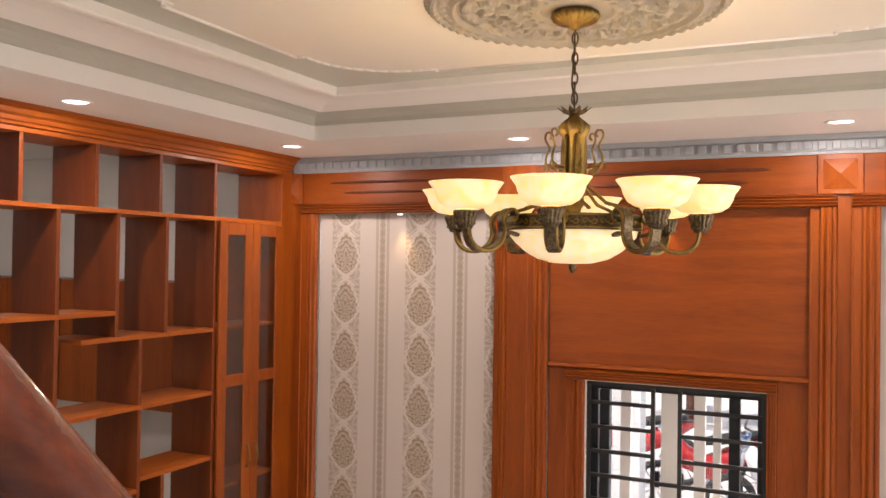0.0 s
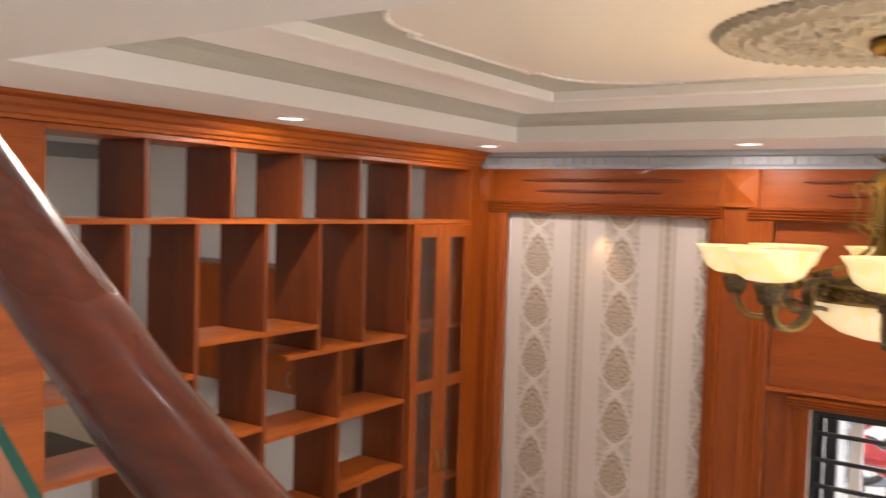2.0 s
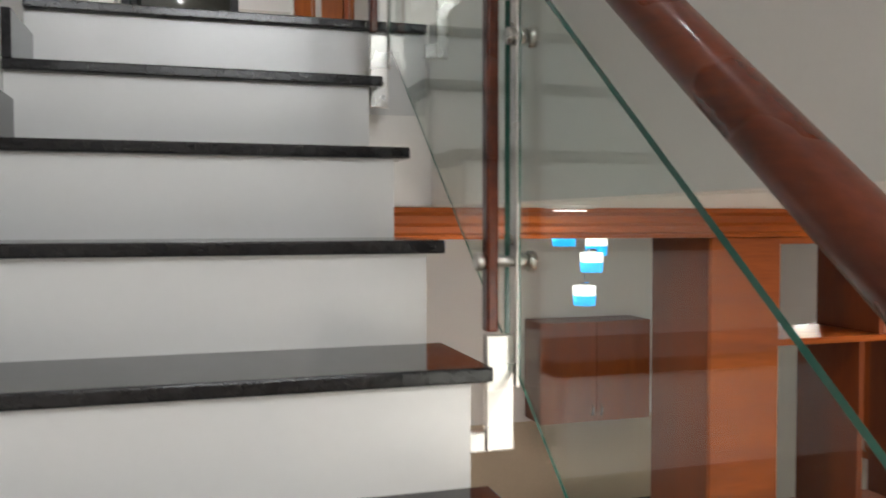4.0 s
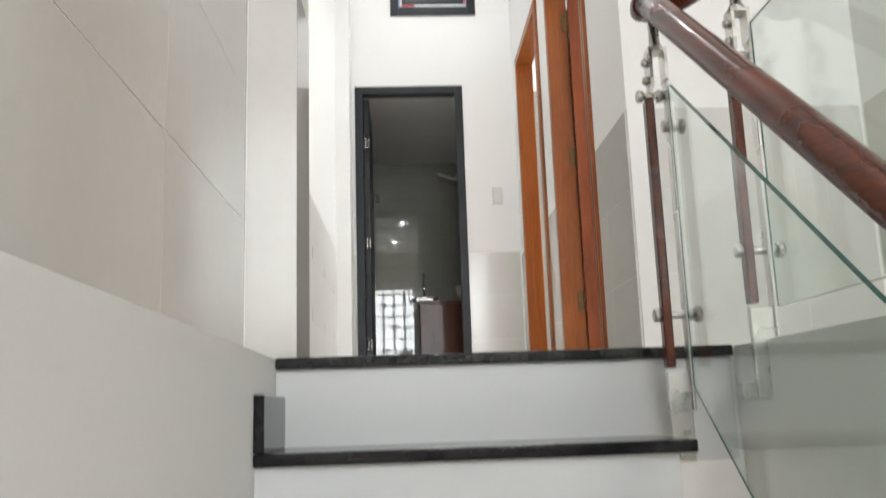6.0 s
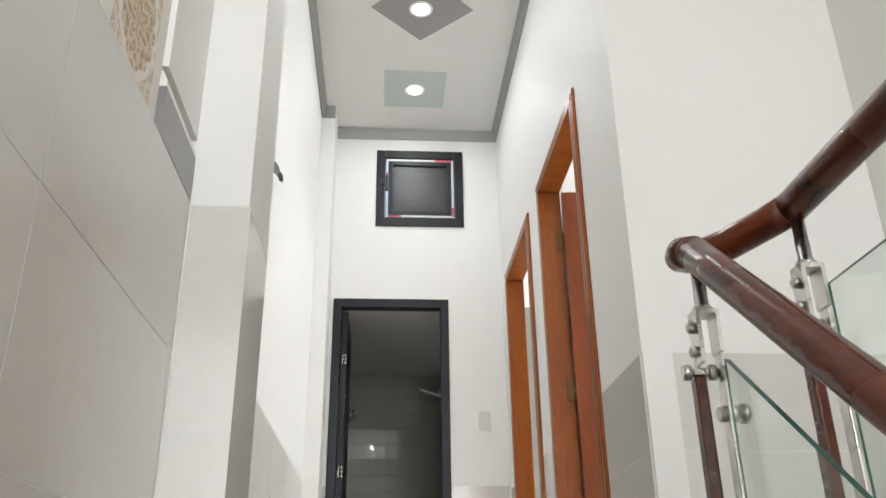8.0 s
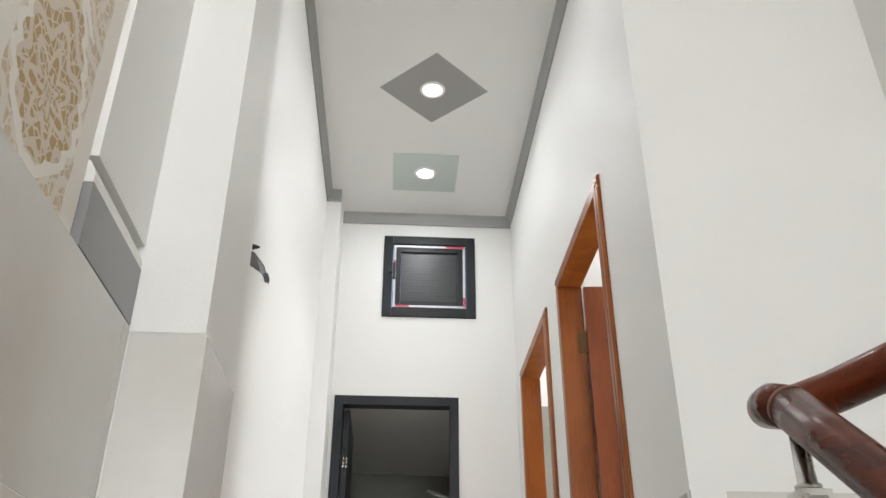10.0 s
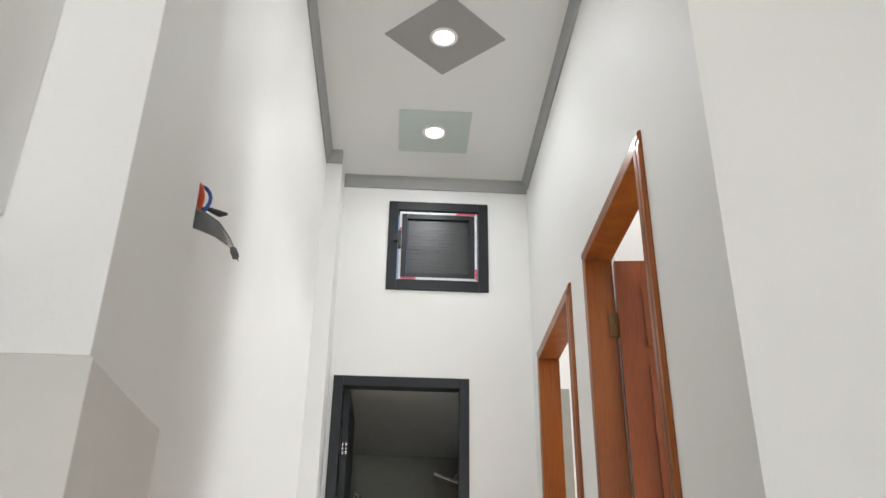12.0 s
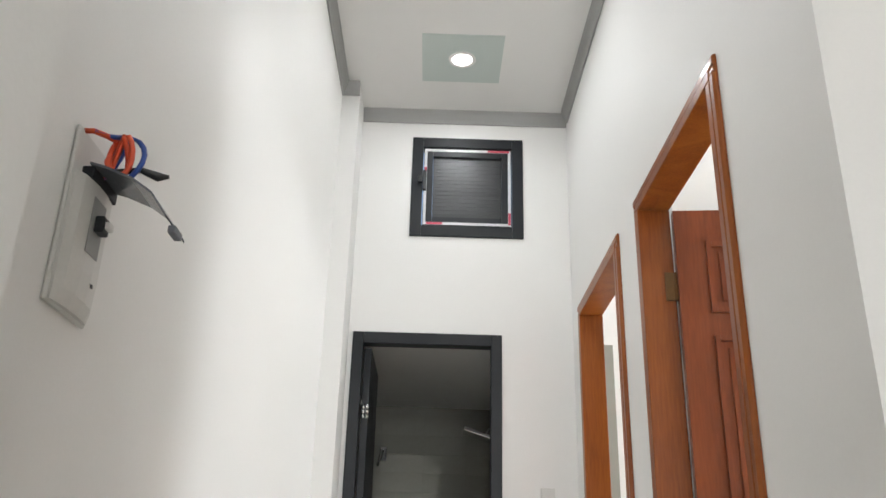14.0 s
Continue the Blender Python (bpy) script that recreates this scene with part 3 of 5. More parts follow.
# sloped side and underside of the flight
bm = bmesh.new()
y1, z1 = -GO * N, ZL - RISE * N
pr = []
for i in range(1, N):
    y, z = -GO * i, ZL - RISE * i
    pr += [(y + GO, z - 0.031), (y + 0.021, z - 0.031)]
pts = pr + [(-GO * (N - 1) + 0.021, 0.0), (-GO * (N - 1) + 0.35, 0.0), (0.0, ZL - RISE * 1 - 0.16)]
va = [bm.verts.new((0.0358, y, z)) for y, z in pts]
vb = [bm.verts.new((0.812, y, z)) for y, z in pts]
bm.faces.new(va)
bm.faces.new(vb[::-1])
for i in range(len(pts)):
    j = (i + 1) % len(pts)
    bm.faces.new((va[i], va[j], vb[j], vb[i]))
part("stringer", bm, M["white"], stairs, "white plastered stair side")

# ---- balustrade ----
XR, XG = 0.876, 0.893          # handrail and glass lines of the flight
RAILUP = 0.79


def nose(y):
    return ZL + y * RISE / GO


def post(x, y, zfoot, ztop):
    """A balustrade post: steel foot plate and head bracket, a wooden rod and a steel rod between them, bolted clamps, a pin to the rail."""
    p = thing("baluster_post", "brushed steel baluster post with a dark wooden bar", "baluster", at=(x, y, zfoot), group="baluster posts")
    hgt = ztop - zfoot
    part("foot_plate", boxes((-0.034, -0.008, 0.0, 0.014, 0.008, 0.185), bevel=0.003), M["steel"], p)
    part("foot_lug", boxes((-0.064, -0.010, 0.0, -0.0345, 0.010, 0.034), bevel=0.003), M["steel"], p)
    bm = bmesh.new()
    zt, zb = hgt - 0.088, hgt - 0.182
    sweep(bm, [(-0.021, zb), (-0.014, zb), (-0.014, zt - 0.008), (0.013, zt - 0.008), (0.013, zb + 0.02), (0.020, zb + 0.02), (0.020, zt), (-0.021, zt)], (0, -0.020, 0), (0, 0.020, 0), (1, 0, 0))
    part("head_bracket", bm, M["steel"], p)
    bm = bmesh.new()
    tube(bm, [(0, 0, zt), (0, 0, zt + 0.008), (0, 0, zt + 0.010), (0, 0, hgt + 0.005)], [0.017, 0.017, 0.0125, 0.011], 14)
    part("pin", bm, M["steel"], p)
    part("wooden_bar", boxes((-0.034, -0.014, 0.19, -0.0145, 0.014, hgt - 0.205), bevel=0.004), M["rail"], p, "dark red wooden bar")
    part("steel_bar", boxes((0.0135, -0.014, 0.10, 0.0205, 0.014, zb + 0.0195), bevel=0.002), M["steel"], p)
    for zc, x0, x1 in ((0.30, -0.040, 0.052), (hgt - 0.196, -0.040, 0.020), (hgt - 0.265, 0.012, 0.052)):
        bm = bmesh.new()
        tube(bm, [(x0, 0, zc), (x1, 0, zc)], 0.0085, 12)
        c = part("clamp", bm, M["steel"], p)
        for xx, rr in ((x0 - 0.003, 0.014), (x1 - 0.020, 0.014), (x1 - 0.002, 0.017)):
            bm = bmesh.new()
            tube(bm, [(xx - 0.007, 0, zc), (xx - 0.005, 0, zc), (xx + 0.005, 0, zc), (xx + 0.007, 0, zc)], [rr * 0.8, rr, rr, rr * 0.8], 16)
            part("bolt_cap", bm, M["steel"], c)
    for zc, xb in ((hgt - 0.160, -0.029), (hgt - 0.118, -0.029)):
        bm = bmesh.new()
        tube(bm, [(xb - 0.004, 0.0, zc), (xb, 0.0, zc), (xb + 0.008, 0.0, zc)], [0.006, 0.010, 0.010], 12)
        part("bolt", bm, M["steel"], p)
    return p


def pane(name, label, corners, t, parent=None):
    """A glass pane: a quad in the plane of x, thick in x, with dark green edges."""
    bm = bmesh.new()
    a = [bm.verts.new((corners[i][0], corners[i][1], corners[i][2])) for i in range(4)]
    c = [bm.verts.new((corners[i][0] + t, corners[i][1], corners[i][2])) for i in range(4)]
    bm.faces.new(a)
    bm.faces.new(c[::-1])
    for i in range(4):
        fc = bm.faces.new((a[i], a[(i + 1) % 4], c[(i + 1) % 4], c[i]))
        fc.material_index = 1
    ob = thing(name, label, "glass pane", bm, [M["glass"], M["glassedge"]], group="balustrade glass")
    ob.visible_shadow = False
    return ob


post_y = [-0.10 - 0.87 * k for k in range(6)]


def rail_z(y):
    """Height of the handrail's middle over the flight; it eases off towards the foot."""
    return 4.586 + 0.815 * y + 0.093 * max(0.0, -1.6 - y) + min(0.018, 0.14 * max(0.0, -2.28 - y))


for y in post_y:
    post(XR + 0.006, y, nose(y) - 0.165, rail_z(y) - 0.027)
for ya, yb in zip(post_y, post_y[1:]):
    y0, y1 = yb + 0.03, ya - 0.03
    pane("glass_pane", "sloping green tinted glass pane between stair posts", [(XG, y0, 3.75 + 0.78 * y0), (XG, y1, 3.75 + 0.78 * y1), (XG, y1, 4.40 + 0.795 * y1), (XG, y0, 4.40 + 0.795 * y0)], 0.010)
GX, GZ = 1.045, 4.565
guard_y = [-0.17, -1.3, -2.45, -3.6]
for y in guard_y:
    post(GX, y, ZL - 0.12, GZ - 0.03)
for ya, yb in zip(guard_y, guard_y[1:]):
    pane("glass_pane", "upright green tinted glass pane of the landing guard", [(GX + 0.012, yb + 0.03, ZL + 0.06), (GX + 0.012, ya - 0.03, ZL + 0.06), (GX + 0.012, ya - 0.03, ZL + 0.665), (GX + 0.012, yb + 0.03, ZL + 0.665)], 0.010)
# one handrail: up the flight, round the head, back along the landing guard
line = [(XR, y, rail_z(y)) for y in (-4.4, -3.6, -3.0, -2.7, -2.41, -2.28, -2.1, -1.8, -1.2, -0.6, -0.20, -0.11)]
bend = [(XR + 0.001, -0.06, 4.518), (XR + 0.008, -0.030, 4.524), (XR + 0.022, -0.022, 4.526), (XR + 0.05, -0.032, 4.528), (XR + 0.09, -0.06, 4.538), (GX - 0.03, -0.125, 4.552), (GX - 0.006, -0.165, 4.559), (GX, -0.21, GZ), (GX, -0.3, GZ), (GX, -2.0, GZ), (GX, -3.7, GZ)]
rail = thing("handrail", "dark red lacquered wooden handrail round the stairwell", "handrail")
for nm, pts in (("flight_rail", line), ("rail_bend", [line[-1]] + bend[:7]), ("guard_rail", bend[6:])):
    bm = bmesh.new()
    tube(bm, pts, 0.0298, 24)
    part(nm, bm, M["rail"], rail)
bm = bmesh.new()
tube(bm, [(line[-1][0], line[-1][1] - 0.004, line[-1][2] - 0.003), (line[-1][0], line[-1][1] + 0.004, line[-1][2] + 0.003)], 0.0302, 24)
part("joint", bm, M["wood_dark"], rail, "dark glued joint")

# ---- living room: display shelving ----
CY, CD = 0.06, 0.30      # front plane and depth
TH = 0.022


unit = thing("display_shelving", "red stained wooden display shelving open to the kitchen", "shelving", at=(3.2, CY, 0.0))
unit.matrix_world = Matrix.Translation((-0.036, 0, 0)) @ Matrix.Diagonal((1.026, 1, 1, 1))


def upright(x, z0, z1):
    # the uprights' shade is put into this darker wood colour
    part("upright", boxes((x - TH, CY + 0.002, z0, x, CY + CD - 0.002, z1), bevel=0.0015), M["wood_shaded"], unit)


def board(x0, x1, z):
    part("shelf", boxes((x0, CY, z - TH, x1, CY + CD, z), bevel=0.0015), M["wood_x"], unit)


# post split in three so its sides can be coloured as shaded
part("side_post", boxes((1.976, CY + 0.0165, 0, 2.20, CY + 0.35, 3.159), bevel=0.003), M["wood_shaded"], unit, "end post, darkened for its shaded side")
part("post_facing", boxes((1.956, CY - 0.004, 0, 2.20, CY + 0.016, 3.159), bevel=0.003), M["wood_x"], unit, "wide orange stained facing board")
part("post_cheek", boxes((1.956, CY + 0.0165, 0, 1.9755, CY + 0.35, 3.159), bevel=0.002), M["wood_shaded"], unit)
part("end_post", boxes((4.886, CY - 0.004, 0, 5.066, CY + 0.35, 3.159), bevel=0.003), M["wood"], unit)
board(2.201, 4.885, 2.83)
board(2.201, 4.885, 3.159)
for x in (2.613, 3.037, 3.448, 3.862, 4.282):
    upright(x, 2.8305, 3.136)
upright(4.29, 0.76, 2.8075)
upright(2.536, 2.1905, 2.8075)
upright(2.855, 1.90, 2.8075)
upright(3.236, 1.40, 2.8075)
upright(3.584, 2.1905, 2.8075)
upright(3.915, 2.1905, 2.8075)
upright(3.742, 1.02, 2.1675)
upright(3.91, 0.76, 1.4325)
upright(2.62, 0.76, 1.8675)
board(2.857, 3.5615, 2.32)
board(2.201, 2.8325, 2.19)
board(3.36, 4.2675, 2.19)
board(3.237, 4.2675, 1.827)
board(2.201, 3.2135, 1.89)
board(3.743, 4.2675, 1.455)
board(2.63, 3.7195, 1.40)
board(2.201, 3.7195, 1.02)
part("base_cabinet", boxes((2.201, CY, 0, 4.885, CY + CD, 0.758), bevel=0.003), M["wood_x"], unit)


def glazed_door(x0, x1, hx):
    d = part("glazed_door", boxes((x0, CY - 0.02, 0.80, x0 + 0.07, CY - 0.001, 2.806), (x1 - 0.07, CY - 0.02, 0.80, x1, CY - 0.001, 2.806),
                                  (x0 + 0.0705, CY - 0.02, 2.73, x1 - 0.0705, CY - 0.001, 2.806), (x0 + 0.0705, CY - 0.02, 1.835, x1 - 0.0705, CY - 0.001, 1.905), (x0 + 0.0705, CY - 0.02, 0.80, x1 - 0.0705, CY - 0.001, 0.90), bevel=0.003), M["wood"], unit, "wooden door with two glass panes")
    for z0, z1 in ((0.9005, 1.8345), (1.9055, 2.7295)):
        g = part("pane", boxes((x0 + 0.071, CY - 0.013, z0, x1 - 0.071, CY - 0.009, z1)), M["cabglass"], d)
        g.visible_shadow = False
    bm = bmesh.new()
    tube(bm, [(hx, CY - 0.021, 1.33), (hx, CY - 0.042, 1.36), (hx, CY - 0.048, 1.40), (hx, CY - 0.042, 1.44), (hx, CY - 0.021, 1.47)], [0.007, 0.005, 0.0065, 0.005, 0.007], 8)
    part("handle", bm, M["brass"], d, "bowed brass handle")


glazed_door(4.294, 4.588, 4.555)
glazed_door(4.591, 4.883, 4.625)
for z in (1.25, 2.19):
    part("inner_shelf", boxes((4.2905, CY + 0.03, z - 0.018, 4.8855, CY + CD - 0.01, z)), M["wood_x"], unit)
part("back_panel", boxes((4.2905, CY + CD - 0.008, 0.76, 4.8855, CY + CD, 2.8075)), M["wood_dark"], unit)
bm = bmesh.new()
beam_prof = [(0.0, 0.0), (0.012, 0.0), (0.016, 0.012), (0.028, 0.018), (0.032, 0.036), (0.048, 0.046), (0.054, 0.066), (0.075, 0.076), (0.082, 0.089), (0, 0.089)]
sweep(bm, beam_prof, (0.2, CY - 0.005, 3.1605), (5.06, CY - 0.005, 3.1605), (0, -1, 0))
box(bm, 0.2, CY - 0.005, 3.1605, 5.06, CY + 0.35, 3.2492)
thing("cornice_beam", "orange stained moulded wooden beam over the shelving", "beam", bm, M["wood_x"])

# ---- living room: panelled back wall ----
pan = thing("wall_panelling", "red stained wooden wall panelling with fluted casings", "panelling", kind="structure")
FX = BACK - 0.03      # face of the plain boards


def pboard(name, y0, y1, z0, z1, x=FX, m="wood", bevel=0.003, label=""):
    return part(name, boxes((x, y0, z0, BACK - 0.0005, y1, z1), bevel=bevel), M[m], pan, label)


def fluted(y0, y1, z0, z1, x=FX):
    """An upright casing with rounded reeds."""
    bm = bmesh.new()
    w = y1 - y0
    prof = [(0.0, 0.0)]
    prof += [(0.020, 0.0)]
    for a, b, h in ((0.0, 0.20, 0.030), (0.24, 0.42, 0.034), (0.46, 0.64, 0.030)):
        prof += [(h - 0.008, w * a + 0.001), (h - 0.001, w * (a + 0.04)), (h, w * (a + b) / 2), (h - 0.001, w * (b - 0.04)), (h - 0.008, w * b - 0.001)]
    prof += [(0.018, w * 0.66), (0.018, w * 0.92), (0.022, w * 0.94), (0.022, w)]
    prof.append((0.0, w))
    sweep(bm, prof, (x, y0, z0), (x, y0, z1), (-1, 0, 0), (0, 1, 0))
    part("fluted_casing", bm, M["wood"], pan)


def lintel(y0, y1, z0, z1, x=FX):
    bm = bmesh.new()
    w = z1 - z0
    prof = [(0.0, 0.0)]
    for k in range(4):
        a = w * k / 4
        prof += [(0.026, a + 0.003), (0.038, a + w / 8), (0.026, a + w / 4 - 0.003)]
    prof.append((0.0, w))
    sweep(bm, prof, (x, y0, z0), (x, y1, z0), (-1, 0, 0), (0, 0, 1))
    part("lintel_moulding", bm, M["wood_y"], pan)


def rosette(y0, y1, z0, z1):
    """A corner block carved as a low pyramid in a raised border."""
    bm = boxes((FX - 0.02, y0, z0, BACK - 0.0005, y1, z1), bevel=0.003)
    c = bm.verts.new((FX - 0.045, (y0 + y1) / 2, (z0 + z1) / 2))
    k = 0.025
    q = [bm.verts.new((FX - 0.021, a, b)) for a, b in ((y0 + k, z0 + k), (y1 - k, z0 + k), (y1 - k, z1 - k), (y0 + k, z1 - k))]
    for i in range(4):
        bm.faces.new((q[i], q[(i + 1) % 4], c))
    part("pyramid_block", bm, M["wood"], pan, "carved pyramid corner block")


def frieze(y0, y1):
    pboard("frieze_board", y0, y1, 2.9495, 3.15, FX, "wood_y")
    w = y1 - y0
    for z, a in ((3.085, 0.14), (3.02, 0.22)):
        bm = bmesh.new()
        tube(bm, [(FX - 0.001, y0 + w * a, z), (FX - 0.004, y0 + w * (a + 0.03), z), (FX - 0.004, y1 - w * (a + 0.03), z), (FX - 0.001, y1 - w * a, z)], [0.001, 0.009, 0.009, 0.001], 8)
        part("carved_bead", bm, M["wood_dark"], pan)


BAYS = [(0.165, -0.018), (-1.418, -1.622), (-3.095, -3.300), (-4.75, -4.95)]
for hi_, lo_ in BAYS:
    rosette(lo_, hi_, 2.95, 3.15)
for (a, b), (c, d) in zip(BAYS, BAYS[1:]):
    frieze(c + 0.001, b - 0.001)
for y0, y1 in ((-0.019, 0.40),):
    pboard("stile", y0 + 0.07, y1, 0, 2.949, FX - 0.004)
# bay with wallpaper
for yt, yb in ((0.047, -1.50), (-3.19, -4.85)):
    fluted(yt - 0.187, yt - 0.06, 0, 2.885)
    pboard("stile", yt - 0.0595, yt + 0.004, 0, 2.949)
    lintel(yb + 0.06, yt - 0.0605, 2.886, 2.949)
    fluted(yb + 0.06, yb + 0.1245, 0, 2.885)
    part("wallpaper", boxes((BACK - 0.006, yb + 0.125, 0, BACK - 0.0005, yt - 0.188, 2.885)), M["paper"], pan, "cream wallpaper with taupe damask columns")
pboard("stile", -1.57, -1.4405, 0, 2.949)
fluted(-1.698, -1.571, 0, 2.885)
lintel(-3.1855, -1.5705, 2.886, 2.949)
fluted(-3.185, -3.061, 0, 2.885)
# plain board over the window
pboard("panel", -3.06, -1.699, 2.03, 2.8855, BACK - 0.012, "wood_y", 0.001, "plain reddish wood panel above the window")
bm = bmesh.new()
sweep(bm, [(0, 0), (0.018, 0.004), (0.03, 0.014), (0.026, 0.026), (0, 0.03)], (BACK - 0.012, -3.06, 2.0), (BACK - 0.012, -1.699, 2.0), (-1, 0, 0))
part("rail_moulding", bm, M["wood_y"], pan)
pboard("panel", -1.808, -1.699, 0, 1.9995, BACK - 0.012)
pboard("panel", -3.06, -2.912, 0, 1.9995, BACK - 0.012)
fluted(-1.914, -1.8085, 0, 1.94, BACK - 0.014)
fluted(-2.9115, -2.866, 0, 1.94, BACK - 0.014)
lintel(-2.9115, -1.8085, 1.9405, 1.9995, BACK - 0.014)
part("apron", boxes((BACK - 0.012, -2.866, 0, BACK - 0.0005, -1.914, 0.84)), M["wood_y"], pan)
# dentil cornice
den = thing("dentil_cornice", "blue grey dentil cornice under the soffit", "cornice", kind="structure")
bm = bmesh.new()
sweep(bm, [(0, 0), (0.034, 0), (0.036, 0.014), (0.044, 0.02), (0.044, 0.066), (0.062, 0.074), (0.068, 0.0985), (0, 0.0985)], (BACK - 0.0005, -5.2, 3.1505), (BACK - 0.0005, 0.05, 3.1505), (-1, 0, 0))
part("cornice_moulding", bm, M["dentil"], den)
bm = boxes((-0.018, -0.019, 0, 0, 0.019, 0.042), bevel=0.004)
dent_mesh = mesh_of("dentil", bm, M["dentil"])
for k in range(70):
    ob = new("dentil", dent_mesh)
    ob.parent = den
    ob.location = (BACK - 0.0448, 0.02 - k * 0.064, 3.1735)
# small recessed niche spots
for ly in (-0.755, -2.356):
    bm = bmesh.new()
    lathe(bm, [(0.0, 0.004), (0.022, 0.004), (0.028, 0.0), (0.028, 0.008), (0.0, 0.008)], 20)
    s = thing("niche_lamp", "small lit recessed spot under the panel head", "lamp", bm, M["chrome"], (5.075, ly, 2.874), "niche lamps")
    bm = bmesh.new()
    lathe(bm, [(0.0, 0.0), (0.018, 0.0), (0.018, 0.003), (0.0, 0.003)], 16)
    part("lens", bm, M["lampdisc"], s)

# ---- window with grille, porch and street ----
win = thing("window_1", "black barred window with grey casements, bright street outside", "window", kind="structure")
WY0, WY1, WZ0, WZ1 = OPEN
GXW = 5.17
part("window_frame", boxes((5.220, WY0 + 0.001, WZ0, 5.260, WY0 + 0.05, WZ1 - 0.001), (5.220, WY1 - 0.05, WZ0, 5.260, WY1 - 0.001, WZ1 - 0.001), (5.220, WY0 + 0.0505, WZ1 - 0.05, 5.260, WY1 - 0.0505, WZ1 - 0.001)), M["alu"], win)
for y in (-2.005, -2.70):
    part("mullion", boxes((5.210, y - 0.028, WZ0, 5.270, y + 0.028, WZ1 - 0.051), bevel=0.003), M["alu"], win)
for y, w in ((-2.12, 0.03), (-2.36, 0.045), (-2.52, 0.03), (-2.61, 0.02)):
    part("casement_stile", boxes((5.230, y - w, WZ0, 5.260, y + w, WZ1 - 0.051), bevel=0.004), M["pale"], win, "pale casement stile")
for y in (-2.30, -2.43):
    part("casement_handle", boxes((5.205, y - 0.012, 1.37, 5.225, y + 0.012, 1.46), bevel=0.004), M["black"], win)
for y0, y1, zo in ((WY1 - 0.001, -2.283, 0.0), (-2.426, WY0 + 0.001, 0.012)):
    for k in range(8):
        z = 1.815 - zo - 0.135 * k
        part("grille_bar", boxes((GXW - 0.008, y1, z - 0.011, GXW + 0.008, y0, z + 0.011), bevel=0.002), M["black"], win)
for k in range(2):
    z = 1.40 - 0.4 * k
    part("grille_bar", boxes((GXW - 0.008, -2.4149, z - 0.011, GXW + 0.008, -2.2941, z + 0.011), bevel=0.002), M["black"], win)
for y in (WY1 - 0.012, -2.283, -2.426, WY0 + 0.012):
    part("grille_upright", boxes((GXW - 0.011, y - 0.011, WZ0, GXW + 0.011, y + 0.011, WZ1 - 0.025), bevel=0.002), M["black"], win)
part("grille_head", boxes((GXW - 0.011, WY0 + 0.001, WZ1 - 0.0245, GXW + 0.011, WY1 - 0.001, WZ1 - 0.001), bevel=0.002), M["black"], win)
p = part("pane", boxes((5.244, WY0 + 0.052, WZ0 + 0.002, 5.248, WY1 - 0.052, WZ1 - 0.053)), M["clear"], win)
p.visible_shadow = False
structure("ground", "pale paved street outside the house", "ground", boxes((5.48, -400, -0.3, 800, 400, -0.12)), M["concrete"])
for py in (-1.7, -3.4):
    bm = bmesh.new()
    box(bm, -0.11, -0.11, 0, 0.11, 0.11, 3.1, 0.01)
    box(bm, -0.15, -0.15, 0, 0.15, 0.15, 0.25, 0.01)
    thing("porch_pillar", "white square porch pillar", "pillar", bm, M["pale"], (7.2, py, -0.12), "porch pillars")
structure("porch_roof", "white porch roof slab", "roof", boxes((5.48, -6, 2.98, 7.5, 1.0, 3.15)), M["white"])


def motorbike(at, paint):
    b = thing("motorbike", "small parked motorbike with coloured fairing", "motorbike", at=at, group="parked motorbikes")
    for yy in (-0.62, 0.62):
        bm = bmesh.new()
        tube(bm, [(0, yy + 0.25 * math.sin(a), 0.29 + 0.25 * math.cos(a)) for a in (2 * math.pi * k / 20 for k in range(21))], 0.04, 8, False)
        w = part("wheel", bm, M["rubber"], b)
        bm = bmesh.new()
        for k in range(6):
            a = math.pi * k / 6
            tube(bm, [(0, yy - 0.22 * math.sin(a), 0.29 - 0.22 * math.cos(a)), (0, yy + 0.22 * math.sin(a), 0.29 + 0.22 * math.cos(a))], 0.008, 6)
        part("spokes", bm, M["chrome"], w)
    bm = bmesh.new()
    tube(bm, [(0, 0.45, 0.85), (0, 0.3, 0.62), (0, 0.0, 0.48), (0, -0.35, 0.6), (0, -0.75, 0.78)], [0.06, 0.13, 0.14, 0.13, 0.05], 12, True)
    part("fairing", bm, paint, b)
    bm = bmesh.new()
    tube(bm, [(0, 0.12, 0.76), (0, -0.25, 0.79), (0, -0.68, 0.84)], [0.08, 0.12, 0.07], 10, True, 0.5)
    part("seat", bm, M["rubber"], b)
    bm = bmesh.new()
    tube(bm, [(0, 0.62, 0.3), (0, 0.5, 0.7), (0, 0.42, 1.0)], 0.03, 8)
    part("fork", bm, M["chrome"], b)
    bm = bmesh.new()
    tube(bm, [(-0.34, 0.32, 1.05), (-0.12, 0.42, 1.02), (0.12, 0.42, 1.02), (0.34, 0.32, 1.05)], 0.014, 8)
    part("handlebar", bm, M["black"], b)
    bm = bmesh.new()
    lathe(bm, [(0.0, 0.05), (0.06, 0.04), (0.09, 0.0), (0.06, -0.05), (0.0, -0.06)], 14, (0, 0.5, 0.92))
    part("headlight", bm, M["chrome"], b)


